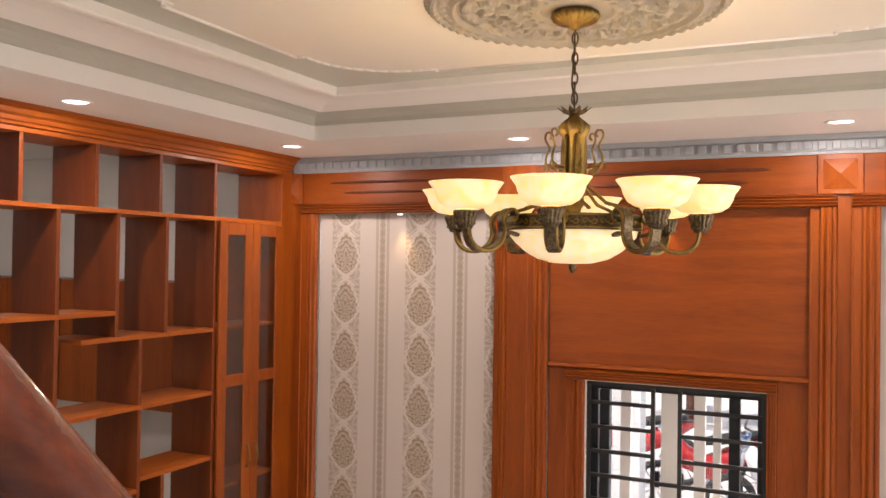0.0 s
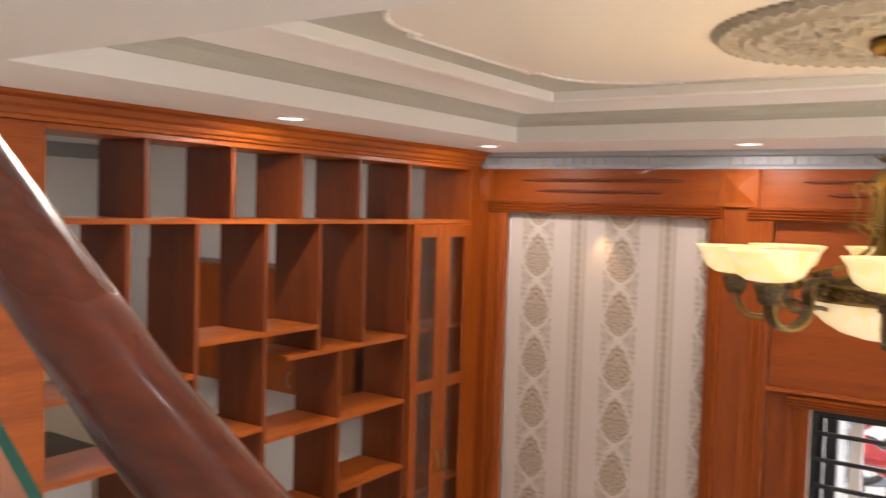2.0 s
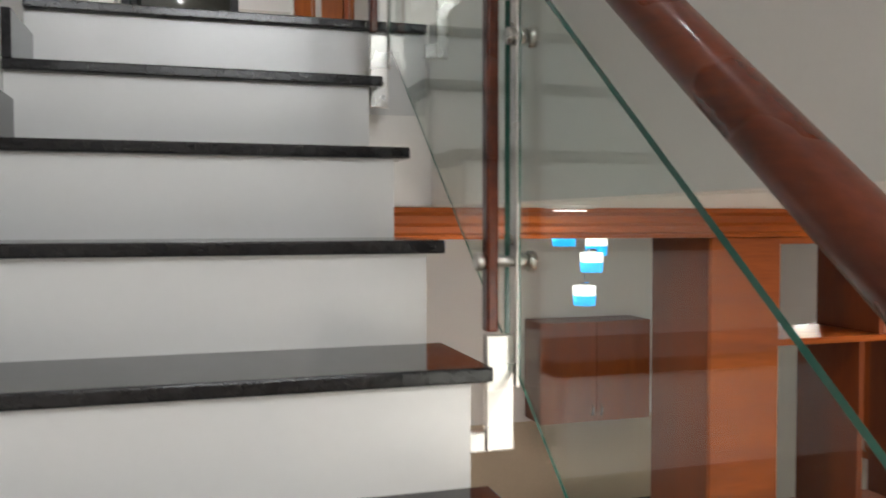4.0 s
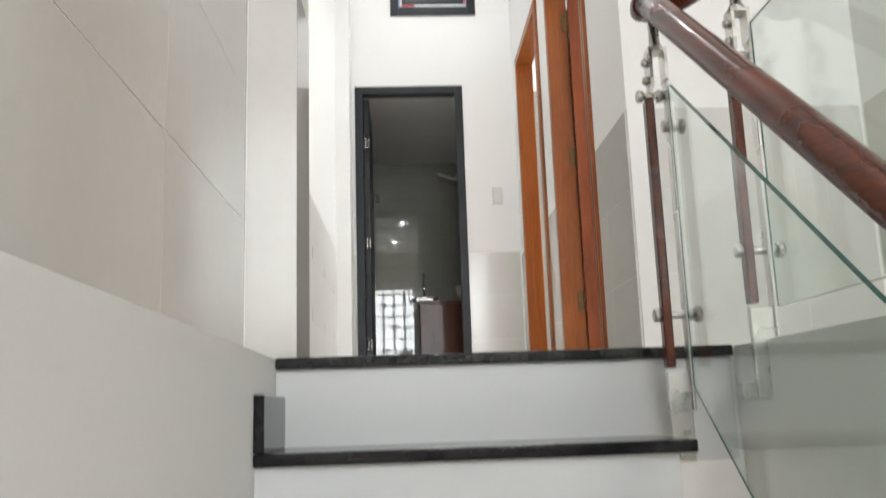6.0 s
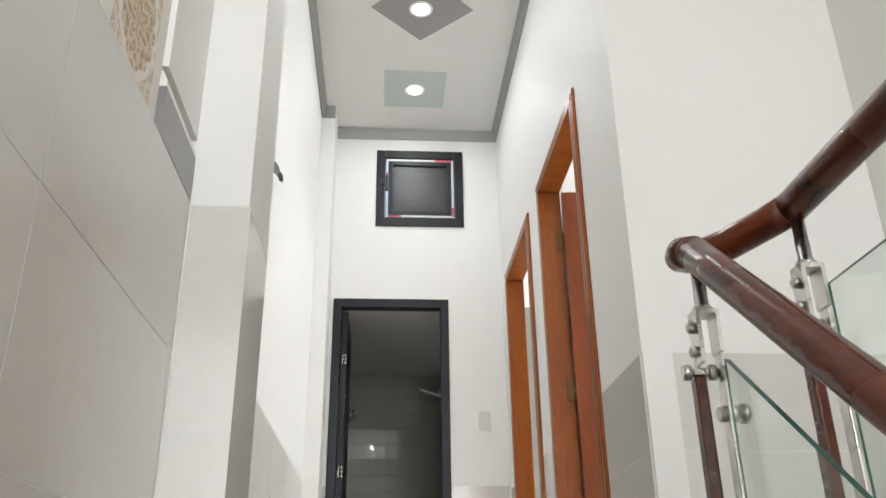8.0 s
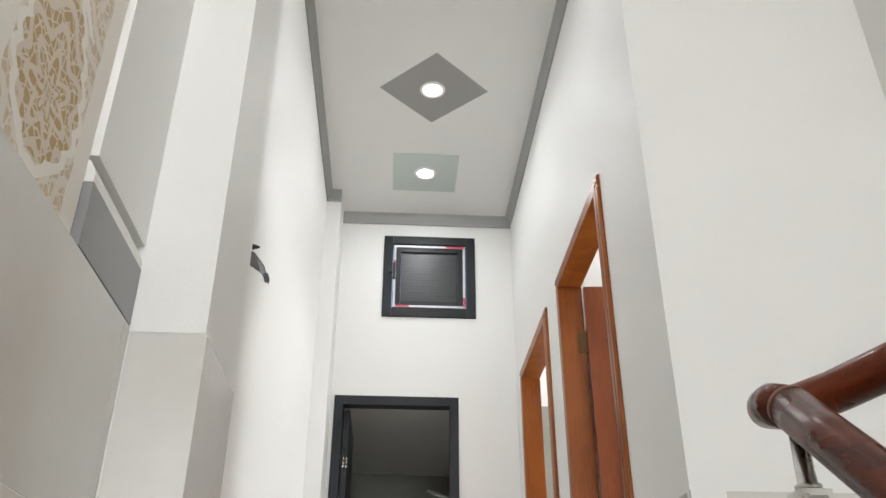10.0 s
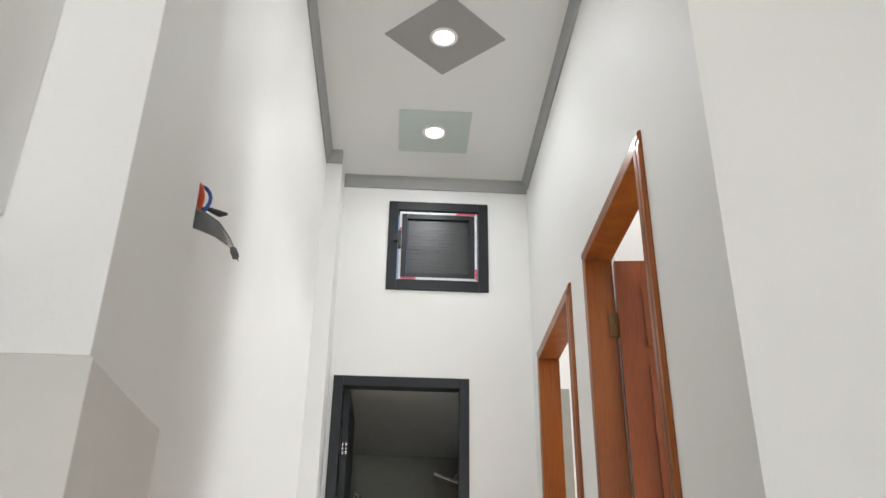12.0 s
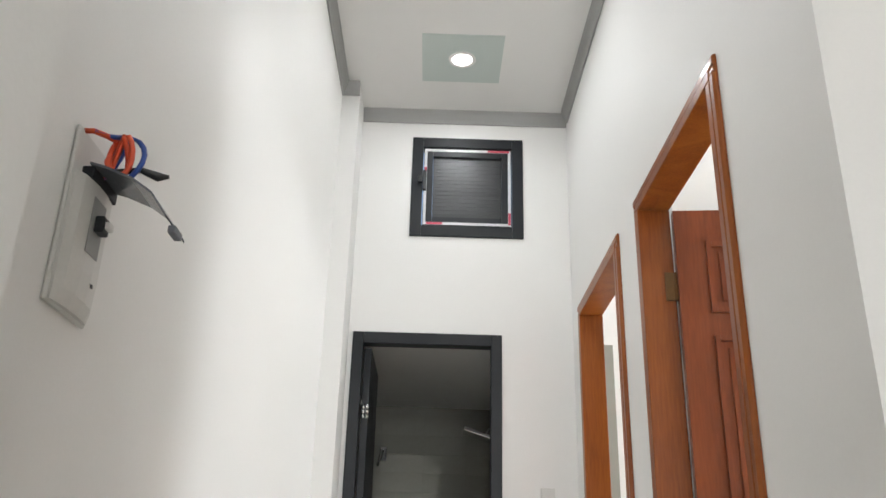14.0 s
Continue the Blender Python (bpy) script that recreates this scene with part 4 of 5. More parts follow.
motorbike(pose(10.2, -1.9, -0.12, 0, 0, 35), M["bikered"])
motorbike(pose(10.9, -0.9, -0.12, 0, 0, 20), M["bikered"])
motorbike(pose(9.9, -2.75, -0.12, 0, 0, 25), M["ceramic"])
bm = bmesh.new()
tube(bm, [(0, 0, 0), (0.03, 0.02, 0.5), (0, 0.05, 1.0)], [0.09, 0.07, 0.05], 8)
tree = thing("street_tree", "small green street tree", "tree", at=(15.5, -0.9, -0.12))
part("trunk", bm, M["wood_dark"], tree)
bm = bmesh.new()
rnd = random.Random(4)
for k in range(900):
    a, c, r = rnd.uniform(0, 6.28), rnd.uniform(-1, 1), rnd.uniform(0.3, 1.0) ** 0.5
    o = Vector((math.cos(a) * math.sqrt(1 - c * c) * r, math.sin(a) * math.sqrt(1 - c * c) * r, 1.45 + c * r * 0.8))
    o += Vector((0.25 * math.sin(5 * a), 0.2 * math.cos(4 * a), 0))
    d1 = Vector((rnd.uniform(-1, 1), rnd.uniform(-1, 1), rnd.uniform(-1, 1))).normalized() * 0.10
    d2 = d1.orthogonal().normalized() * 0.045
    bm.faces.new([bm.verts.new(o + d1), bm.verts.new(o + d2), bm.verts.new(o - d1), bm.verts.new(o - d2)])
part("crown", bm, M["leaf"], tree)
house = thing("house_opposite", "pale terraced house across the street", "house", at=(20, 0, -0.12))
part("wall", boxes((0, -7, 0, 5, 7, 7.2)), M["facade"], house)
part("roof", boxes((-0.4, -7.3, 7.2, 5.4, 7.3, 7.45)), M["concrete"], house)
for yy in (-5, -2, 1, 4):
    for zz in (1.0, 4.3):
        w = part("window", boxes((-0.06, yy, zz, -0.001, yy + 1.4, zz + 1.5)), M["alu"], house)

# ---- chandelier ----
CH, CHZ = (3.085, -2.437), 2.56
ch = thing("chandelier", "antique brass chandelier with lit alabaster bowls", "chandelier", at=(CH[0], CH[1], CHZ))
bm = bmesh.new()
lathe(bm, [(0.0, 0.0), (0.006, 0.003), (0.014, 0.02), (0.008, 0.034), (0.018, 0.045), (0.0, 0.05)], 16)
part("finial", bm, M["bronze"], ch)
bm = bmesh.new()
lathe(bm, [(0.0, 0.03), (0.06, 0.032), (0.11, 0.045), (0.15, 0.068), (0.178, 0.093), (0.196, 0.115), (0.20, 0.134), (0.195, 0.134), (0.17, 0.103), (0.10, 0.055), (0.0, 0.04)], 48)
part("bowl", bm, M["bowl"], ch, "lit cream alabaster bowl")
bm = bmesh.new()
lathe(bm, [(0.20, 0.132), (0.208, 0.134), (0.208, 0.142), (0.202, 0.146), (0.204, 0.168), (0.210, 0.173), (0.208, 0.180), (0.195, 0.180), (0.192, 0.134), (0.20, 0.132)], 64)
band = part("ring", bm, M["bronze"], ch, "dark bronze scrollwork ring")
bm = bmesh.new()
coil = [(0.010 * math.cos(q) * (1 - q / 9), 0.010 * math.sin(q) * (1 - q / 9)) for q in (0.55 * i for i in range(12))]
tube(bm, [(0.2055, -0.014 + a, b) for a, b in coil][::-1] + [(0.2065, 0.004, -0.004)] + [(0.2055, 0.014 - a, -b) for a, b in coil], 0.0024, 5)
coil_mesh = mesh_of("scroll", bm, M["brass"])
for k in range(24):
    ob = new("scroll", coil_mesh)
    ob.parent = band
    ob.matrix_local = Matrix.Translation((0, 0, 0.157)) @ Matrix.Rotation(2 * math.pi * k / 24, 4, "Z")
for zb in (0.138, 0.176):
    bm = bmesh.new()
    tube(bm, [(0.2085 * math.cos(2 * math.pi * i / 64), 0.2085 * math.sin(2 * math.pi * i / 64), zb) for i in range(65)], 0.0035, 6, False)
    part("bead", bm, M["brass"], band, "thin brass bead")


def strap(bm, path, d, width, thick):
    """A flat metal strap bent along (radius, height) points in the upright plane of direction d."""
    side = Vector((-d.y, d.x, 0))
    rings = []
    for i, (r, z) in enumerate(path):
        (r0, z0), (r1, z1) = path[max(i - 1, 0)], path[min(i + 1, len(path) - 1)]
        tn = Vector((r1 - r0, z1 - z0)).normalized()
        o = d * (-tn.y) + Vector((0, 0, tn.x))
        c = d * r + Vector((0, 0, z))
        rings.append([bm.verts.new(c + side * width * a + o * thick * b) for a, b in ((-0.5, -0.5), (0.5, -0.5), (0.5, 0.5), (-0.5, 0.5))])
    for a, c in zip(rings, rings[1:]):
        for k in range(4):
            bm.faces.new((a[k], a[(k + 1) % 4], c[(k + 1) % 4], c[k]))
    bm.faces.new(rings[0][::-1])
    bm.faces.new(rings[-1])
    return bm


def curve_through(pts, steps=5):
    """A smooth row of points through the given ones."""
    out = []
    for i in range(len(pts) - 1):
        p = [Vector(pts[max(0, min(len(pts) - 1, i + j))]) for j in (-1, 0, 1, 2)]
        for q in range(steps):
            t = q / steps
            v = 0.5 * (2 * p[1] + (p[2] - p[0]) * t + (2 * p[0] - 5 * p[1] + 4 * p[2] - p[3]) * t * t + (3 * p[1] - p[0] - 3 * p[2] + p[3]) * t ** 3)
            out.append(tuple(v))
    return out + [tuple(pts[-1])]


bm = bmesh.new()
lathe(bm, [(0.0, 0.19), (0.02, 0.19), (0.03, 0.215), (0.034, 0.26), (0.036, 0.36), (0.034, 0.43), (0.045, 0.442), (0.048, 0.462), (0.036, 0.475), (0.02, 0.488), (0.012, 0.50), (0.0, 0.50)], 48, (0, 0, 0), 0.10, 8)
part("stem", bm, M["brass"], ch, "fluted brass stem")
bm = bmesh.new()
for k in range(10):
    a = 2 * math.pi * k / 10
    d, s = Vector((math.cos(a), math.sin(a), 0)), Vector((-math.sin(a), math.cos(a), 0))
    q = [d * 0.008 + Vector((0, 0, 0.495)), d * 0.032 + s * 0.011 + Vector((0, 0, 0.505)), d * 0.052 + Vector((0, 0, 0.520)), d * 0.032 - s * 0.011 + Vector((0, 0, 0.505))]
    f1 = [bm.verts.new(v) for v in q]
    f2 = [bm.verts.new(v + Vector((0, 0, 0.003))) for v in q]
    bm.faces.new(f1)
    bm.faces.new(f2[::-1])
    for i in range(4):
        bm.faces.new((f1[i], f1[(i + 1) % 4], f2[(i + 1) % 4], f2[i]))
part("leaf_collar", bm, M["bronze"], ch)
for k in range(6):
    a = 2 * math.pi * (k + 0.5) / 6
    d = Vector((math.cos(a), math.sin(a), 0))
    bm = bmesh.new()
    path = [(0.030, 0.45), (0.036, 0.40), (0.038, 0.33), (0.050, 0.27), (0.105, 0.22), (0.195, 0.195)]
    tube(bm, [d * r + Vector((0, 0, z)) for r, z in path], 0.006, 8)
    br = part("brace", bm, M["brass"], ch)
    bm = bmesh.new()
    path = [(0.040, 0.30), (0.078, 0.32), (0.092, 0.36), (0.080, 0.395), (0.094, 0.425), (0.090, 0.445), (0.074, 0.446), (0.070, 0.432), (0.078, 0.427)]
    tube(bm, [d * r + Vector((0, 0, z)) for r, z in curve_through(path, 3)], 0.0038, 6)
    path = [(0.038, 0.33), (0.07, 0.335), (0.095, 0.35), (0.10, 0.335), (0.092, 0.325)]
    tube(bm, [d * r + Vector((0, 0, z)) for r, z in path], 0.004, 6)
    part("scroll", bm, M["brass"], br)
view = math.atan2(-3.17 - CH[1], 0.61 - CH[0])
for k in range(8):
    a = view - radians(9) + 2 * math.pi * k / 8
    d = Vector((math.cos(a), math.sin(a), 0))
    bm = bmesh.new()
    path = [(0.236, 0.205), (0.222, 0.203), (0.214, 0.218), (0.226, 0.234), (0.248, 0.230), (0.262, 0.206), (0.258, 0.172), (0.268, 0.138), (0.298, 0.116), (0.340, 0.114), (0.372, 0.138), (0.383, 0.180)]
    path = curve_through([(r, z - 0.045) for r, z in path])
    strap(bm, path, d, 0.030, 0.014)
    arm = part("arm", bm, M["bronze"], ch, "dark bronze scrolled strap arm")
    side = Vector((-d.y, d.x, 0))
    for sg in (-1, 1):
        bm = bmesh.new()
        tube(bm, [d * r + Vector((0, 0, z)) + side * (sg * 0.0150) for r, z in path], 0.0052, 6)
        part("edge_bead", bm, M["brass"], arm, "worn brass edge")
    bm = bmesh.new()
    strap(bm, curve_through([(0.205, 0.115), (0.232, 0.122), (0.256, 0.118), (0.262, 0.138)]), d, 0.022, 0.010)
    part("bracket_foot", bm, M["bronze"], arm)
    bm = bmesh.new()
    lathe(bm, [(0.0, 0.172), (0.018, 0.174), (0.022, 0.184), (0.030, 0.188), (0.027, 0.196), (0.034, 0.214), (0.037, 0.222), (0.033, 0.229), (0.0, 0.231)], 80, (d.x * 0.385, d.y * 0.385, -0.045), 0.05, 16)
    part("cup", bm, M["bronze"], arm, "fluted bronze cup")
    bm = bmesh.new()
    lathe(bm, [(0.030, 0.232), (0.058, 0.236), (0.080, 0.250), (0.091, 0.270), (0.096, 0.288), (0.106, 0.301), (0.112, 0.310), (0.107, 0.310), (0.092, 0.290), (0.086, 0.270), (0.074, 0.254), (0.055, 0.240), (0.0, 0.238)], 48, (d.x * 0.385, d.y * 0.385, -0.045), 0.012, 8)
    part("shade", bm, M["shade"], arm, "lit cream alabaster shade")
for k in range(9):
    zc = 0.520 + 0.0315 * k
    rot = radians(90 * (k % 2) + 20)
    bm = bmesh.new()
    ring_pts = [(0.009 * math.cos(t) * math.cos(rot), 0.009 * math.cos(t) * math.sin(rot), zc + 0.0205 * math.sin(t)) for t in (2 * math.pi * i / 14 for i in range(15))]
    tube(bm, ring_pts, 0.0028, 6, False)
    part("chain_link", bm, M["bronze"], ch)
bm = bmesh.new()
tube(bm, [(0.0, 0, 0.51), (0.012, 0.004, 0.55), (0.003, 0.01, 0.60), (-0.008, 0, 0.70), (0.0, 0, 0.80)], 0.003, 6)
part("cord", bm, M["bronze"], ch)
bm = bmesh.new()
lathe(bm, [(0.0, 0.765), (0.012, 0.768), (0.02, 0.78), (0.05, 0.786), (0.068, 0.795), (0.076, 0.808), (0.072, 0.820), (0.05, 0.828), (0.0, 0.828)], 144, (0, 0, 0), 0.035, 24)
part("canopy", bm, M["brass"], ch, "gadrooned brass ceiling canopy")
for k in range(8):
    a = view - radians(9) + 2 * math.pi * k / 8
    lamp("bulb_light", "POINT", 0.85, Matrix.Translation((CH[0] + 0.385 * math.cos(a), CH[1] + 0.385 * math.sin(a), CHZ + 0.238)), WARM, 0.02)

# ceiling medallion with carved relief
bm = bmesh.new()
RM, NR, NA = 0.47, 46, 288
rows = []
for i in range(NR + 1):
    r = RM * i / NR
    row = []
    for k in range(NA):
        a = 2 * math.pi * k / NA
        q = r / RM
        h0 = 0.014
        if q > 0.93:
            h0 = 0.016 * (1 - ((q - 0.965) / 0.035) ** 2) + 0.004 * math.cos(60 * a)
        elif q > 0.86:
            h0 = 0.010 + 0.006 * math.cos(48 * a) * math.sin((q - 0.86) / 0.07 * math.pi)
        elif q > 0.80:
            h0 = 0.020 * math.sin((q - 0.80) / 0.06 * math.pi) + 0.004
        elif q > 0.30:
            # eight acanthus scrolls, mirrored, with veined leaves
            m_ = abs((a / (2 * math.pi) * 8) % 1 - 0.5) * 2
            cu, cv = (m_ - 0.55) * 1.9, (q - 0.56) * 7.5
            rr_, th_ = math.hypot(cu, cv), math.atan2(cv, cu)
            w = math.sin(rr_ * 6.5 - th_) + 0.45 * math.cos(th_ * 6 + rr_ * 3) + 0.5 * noise.noise(Vector((cu * 3, cv * 3, 0.3)))
            h0 = 0.011 + 0.010 * max(-1, min(1, 1.5 * w))
        elif q > 0.24:
            h0 = 0.022
        row.append(bm.verts.new((r * math.cos(a), r * math.sin(a), -0.008 - h0)))
    rows.append(row)
heights = [[v.co.copy() for v in row] for row in rows]
bm.free()
med = thing("ceiling_medallion", "round carved greige plaster ceiling medallion", "medallion", at=(CH[0], CH[1], 3.4095))
for nm, i0, i1 in (("boss", 1, 14), ("carved_field", 14, 37), ("rim", 37, NR)):
    bm = bmesh.new()
    grid = [[bm.verts.new(v) for v in row] for row in heights[i0:i1 + 1]]
    for edge, back in ((grid[0], -0.001), (grid[-1], -0.001)):
        ring = [bm.verts.new((v.co.x, v.co.y, back)) for v in edge]
        for k in range(NA):
            bm.faces.new((edge[k], edge[(k + 1) % NA], ring[(k + 1) % NA], ring[k]))
    for a, c in zip(grid, grid[1:]):
        for k in range(NA):
            bm.faces.new((a[k], a[(k + 1) % NA], c[(k + 1) % NA], c[k]))
    part(nm, bm, M["plaster"], med)
bm = bmesh.new()
lathe(bm, [(0.0, -0.010), (0.008, -0.008), (0.011, 0.0), (0.0, 0.0)], 8)
bead_mesh = mesh_of("bead", bm, M["plaster"])
for k in range(84):
    a = 2 * math.pi * k / 84
    ob = new("bead", bead_mesh)
    ob.parent = med
    ob.location = (0.471 * math.cos(a), 0.471 * math.sin(a), 0)


def downlight(x, y, z, r=0.05):
    bm = bmesh.new()
    lathe(bm, [(r, 0.0), (r + 0.004, -0.006), (r + 0.016, -0.004), (r + 0.018, 0.0)], 28)
    d = thing("downlight", "round white recessed ceiling downlight, lit", "downlight", bm, M["pale"], (x, y, z), "ceiling downlights")
    bm = bmesh.new()
    lathe(bm, [(0.0, -0.0015), (r, -0.0015), (r, 0.0)], 28)
    part("lens", bm, M["lampdisc"], d)


for lx, ly in LIVING_LAMPS:
    downlight(lx, ly, SOF - 0.0005, 0.052)
# fittings also for the four added hall lamps out of view
for lx, ly in HALL_LAMPS:
    downlight(lx, ly, TOP - 0.0035, 0.052)
downlight(2.4, 2.6, 3.3795)
downlight(3.6, 1.6, 3.3795)
for lx, ly in ((2.4, 2.6), (3.6, 1.6)):
    lamp("downlight_beam", "AREA", 12, look((lx, ly, 3.37), (lx, ly, 0)), NEUTRAL, 0.09)

# ---- kitchen seen through the opening ----
pend = thing("pendant_lamp", "cluster of four blue and white glass pendants", "pendant lamp", at=(2.80, 2.60, 3.38))
bm = bmesh.new()
lathe(bm, [(0.0, -0.02), (0.27, -0.02), (0.28, -0.001), (0.0, -0.001)], 32)
part("ceiling_plate", bm, M["chrome"], pend)
for px, py, pz in ((2.567, 2.418, 3.12), (2.97, 2.786, 3.045), (2.831, 2.577, 2.95), (2.786, 2.586, 2.742)):
    dx, dy, dz = px - 2.80, py - 2.60, pz - 3.38
    bm = bmesh.new()
    tube(bm, [(dx, dy, -0.02), (dx, dy, dz + 0.10)], 0.003, 6)
    c = part("cord", bm, M["chrome"], pend)
    bm = bmesh.new()
    lathe(bm, [(0.0, 0.085), (0.03, 0.085), (0.035, 0.07), (0.03, 0.0605), (0.0, 0.0605)], 16, (dx, dy, dz))
    part("cap", bm, M["chrome"], c)
    bm = bmesh.new()
    lathe(bm, [(0.0, 0.06), (0.072, 0.06), (0.072, 0.0), (0.0, 0.0)], 24, (dx, dy, dz))
    part("white_glass", bm, M["whitelamp"], c)
    bm = bmesh.new()
    lathe(bm, [(0.0, 0.0), (0.072, -0.0005), (0.068, -0.062), (0.0, -0.062)], 24, (dx, dy, dz))
    part("blue_glass", bm, M["bluelamp"], c, "blue lit glass")


def hung_cabinet(x0, x1, y0, y1, z0, z1, face):
    """A wall cabinet with two doors; face '-y' or '-x' is its front."""
    c = thing("wall_cabinet", "red brown wooden kitchen wall cabinet with two doors", "cabinet", boxes((x0, y0, z0, x1, y1, z1), bevel=0.003), M["wood_dark"], group="kitchen wall cabinets")
    for k in range(2):
        if face == "-y":
            w = (x1 - x0) / 2
            d = part("door", boxes((x0 + k * w + 0.002, y0 - 0.02, z0 + 0.002, x0 + (k + 1) * w - 0.002, y0 - 0.001, z1 - 0.002), bevel=0.003), M["wood"], c)
            hx = x0 + w + (0.04 if k else -0.04)
            pts = [(hx, y0 - 0.021, z0 + 0.05), (hx, y0 - 0.045, z0 + 0.08), (hx, y0 - 0.045, z0 + 0.12), (hx, y0 - 0.021, z0 + 0.15)]
        else:
            w = (y1 - y0) / 2
            d = part("door", boxes((x0 - 0.02, y0 + k * w + 0.002, z0 + 0.002, x0 - 0.001, y0 + (k + 1) * w - 0.002, z1 - 0.002), bevel=0.003), M["wood"], c)
            hy = y0 + w + (0.05 if k else -0.05)
            pts = [(x0 - 0.021, hy, z0 + 0.05), (x0 - 0.045, hy, z0 + 0.08), (x0 - 0.045, hy, z0 + 0.13), (x0 - 0.021, hy, z0 + 0.16)]
        bm = bmesh.new()
        tube(bm, pts, 0.006, 8)
        part("handle", bm, M["steel"], d, "steel bow handle")


hung_cabinet(3.12, 4.12, 4.06, 4.383, 1.55, 2.38, "-y")
hung_cabinet(5.0, 5.3395, 0.95, 2.05, 1.52, 2.42, "-x")
hung_cabinet(5.0, 5.3395, 2.08, 3.18, 1.52, 2.42, "-x")
ctr = thing("kitchen_counter", "white kitchen counter with black granite worktop", "counter", boxes((2.70, 3.35, 0, 4.6, 3.95, 0.86), bevel=0.003), M["ceramic"])
part("worktop", boxes((2.66, 3.31, 0.861, 4.62, 3.98, 0.90), bevel=0.004), M["granite"], ctr, "black granite worktop")
hob = thing("gas_hob", "black glass gas hob on the worktop", "hob", boxes((2.9, 3.5, 0.901, 3.6, 3.85, 0.925), bevel=0.004), M["black"])
kd = thing("door_3", "white door in an orange wooden frame", "door", kind="structure")
part("door_frame", boxes((1.30, 4.345, 0, 1.38, 4.384, 2.196), (2.24, 4.345, 0, 2.32, 4.384, 2.196), (1.3805, 4.345, 2.12, 2.2395, 4.384, 2.196), bevel=0.004), M["doorframe"], kd)
leaf = part("leaf", boxes((1.381, 4.36, 0.005, 2.2395, 4.384, 2.1195)), M["ceramic"], kd)
part("latch", boxes((2.16, 4.33, 1.63, 2.235, 4.3595, 1.67), bevel=0.004), M["black"], leaf)

# ---- hallway doors ----


def doorway(name, y0, y1, leaf_swing, near=False):
    d = thing(name, "orange brown wooden door frame with an open panelled door", "door", kind="structure")
    o = 0.055
    mould = [(0, 0), (0.007, 0), (0.014, 0.008), (0.014, 0.028), (0.009, 0.034), (0.012, 0.040), (0.012, 0.047), (0.006, 0.055), (0, 0.055)]
    for a, sg in ((y0, 1), (y1, -1)):
        bm = bmesh.new()
        sweep(bm, mould, (1.1175, a, ZL), (1.1175, a, DTOP - o - 0.0005), (-1, 0, 0), (0, sg, 0))
        part("casing", bm, M["doorframe"], d)
    bm = bmesh.new()
    sweep(bm, mould, (1.1175, y0, DTOP), (1.1175, y1, DTOP), (-1, 0, 0), (0, 0, -1))
    part("casing", bm, M["doorframe"], d)
    for a, b in ((y0 + 0.031, y0 + 0.062), (y1 - 0.062, y1 - 0.031)):
        part("jamb", boxes((1.102, a, ZL, 1.215, b, DTOP - 0.0625), bevel=0.003), M["doorframe"], d)
    part("head", boxes((1.102, y0 + 0.031, DTOP - 0.062, 1.215, y1 - 0.031, DTOP - 0.031), bevel=0.003), M["doorframe"], d)
    bm = bmesh.new()
    w, hh = y1 - y0 - 0.13, DTOP - ZL - 0.075
    box(bm, 0, -0.018, 0.01, w, 0.018, hh)
    lf = part("leaf", bm, M["door"], d, "red brown panelled door standing open")
    lf.matrix_local = pose(1.22, (y0 + 0.07 if near else y1 - 0.07), ZL, 0, 0, leaf_swing)
    zs = [(0.15, 0.85), (0.95, 1.72), (1.80, hh - 0.12)]
    for zz0, zz1 in zs:
        for k in range(2):
            a0 = 0.10 + k * (w - 0.1) / 2
            a1 = a0 + (w - 0.1) / 2 - 0.10
            bm = bmesh.new()
            for s in (-1, 1):
                yf = s * 0.0185
                box(bm, a0, min(yf, yf + s * 0.010), zz0, a0 + 0.018, max(yf, yf + s * 0.010), zz1)
                box(bm, a1 - 0.018, min(yf, yf + s * 0.010), zz0, a1, max(yf, yf + s * 0.010), zz1)
                box(bm, a0 + 0.0185, min(yf, yf + s * 0.010), zz0, a1 - 0.0185, max(yf, yf + s * 0.010), zz0 + 0.018)
                box(bm, a0 + 0.0185, min(yf, yf + s * 0.010), zz1 - 0.018, a1 - 0.0185, max(yf, yf + s * 0.010), zz1)
                box(bm, a0 + 0.04, min(yf, yf + s * 0.006), zz0 + 0.04, a1 - 0.04, max(yf, yf + s * 0.006), zz1 - 0.04, 0.002)
            part("raised_panel", bm, M["door"], lf)
    yh = y0 + 0.066 if near else y1 - 0.066
    for zz in (0.35, 1.1, 1.85):
        bm = bmesh.new()
        tube(bm, [(1.216, yh, ZL + zz), (1.216, yh, ZL + zz + 0.10)], 0.008, 8)
        box(bm, 1.18, yh - 0.002, ZL + zz, 1.217, yh + 0.002, ZL + zz + 0.10)
        part("hinge", bm, M["oldbrass"], d, "dull brass hinge")


doorway("door_1", D1[0], D1[1], -6)
doorway("door_2", D2[0], D2[1], -20, True)

# ---- bathroom door, bathroom and small window ----
bd = thing("door_4", "dark grey aluminium door frame with a glass door", "door", kind="structure")
DX0, DX1, DZ = -0.012, 0.749, 5.889
part("door_frame", boxes((DX0, 3.8150, ZL, DX0 + 0.055, 3.8900, DZ), (DX1 - 0.055, 3.8150, ZL, DX1, 3.8900, DZ), (DX0 + 0.0555, 3.8150, DZ - 0.06, DX1 - 0.0555, 3.8900, DZ), bevel=0.003), M["alu"], bd)
lf = part("leaf", boxes((DX0 + 0.058, 3.9000, ZL + 0.01, DX0 + 0.095, 4.5100, DZ - 0.065), bevel=0.003), M["alu"], bd, "dark aluminium leaf folded into the bathroom")
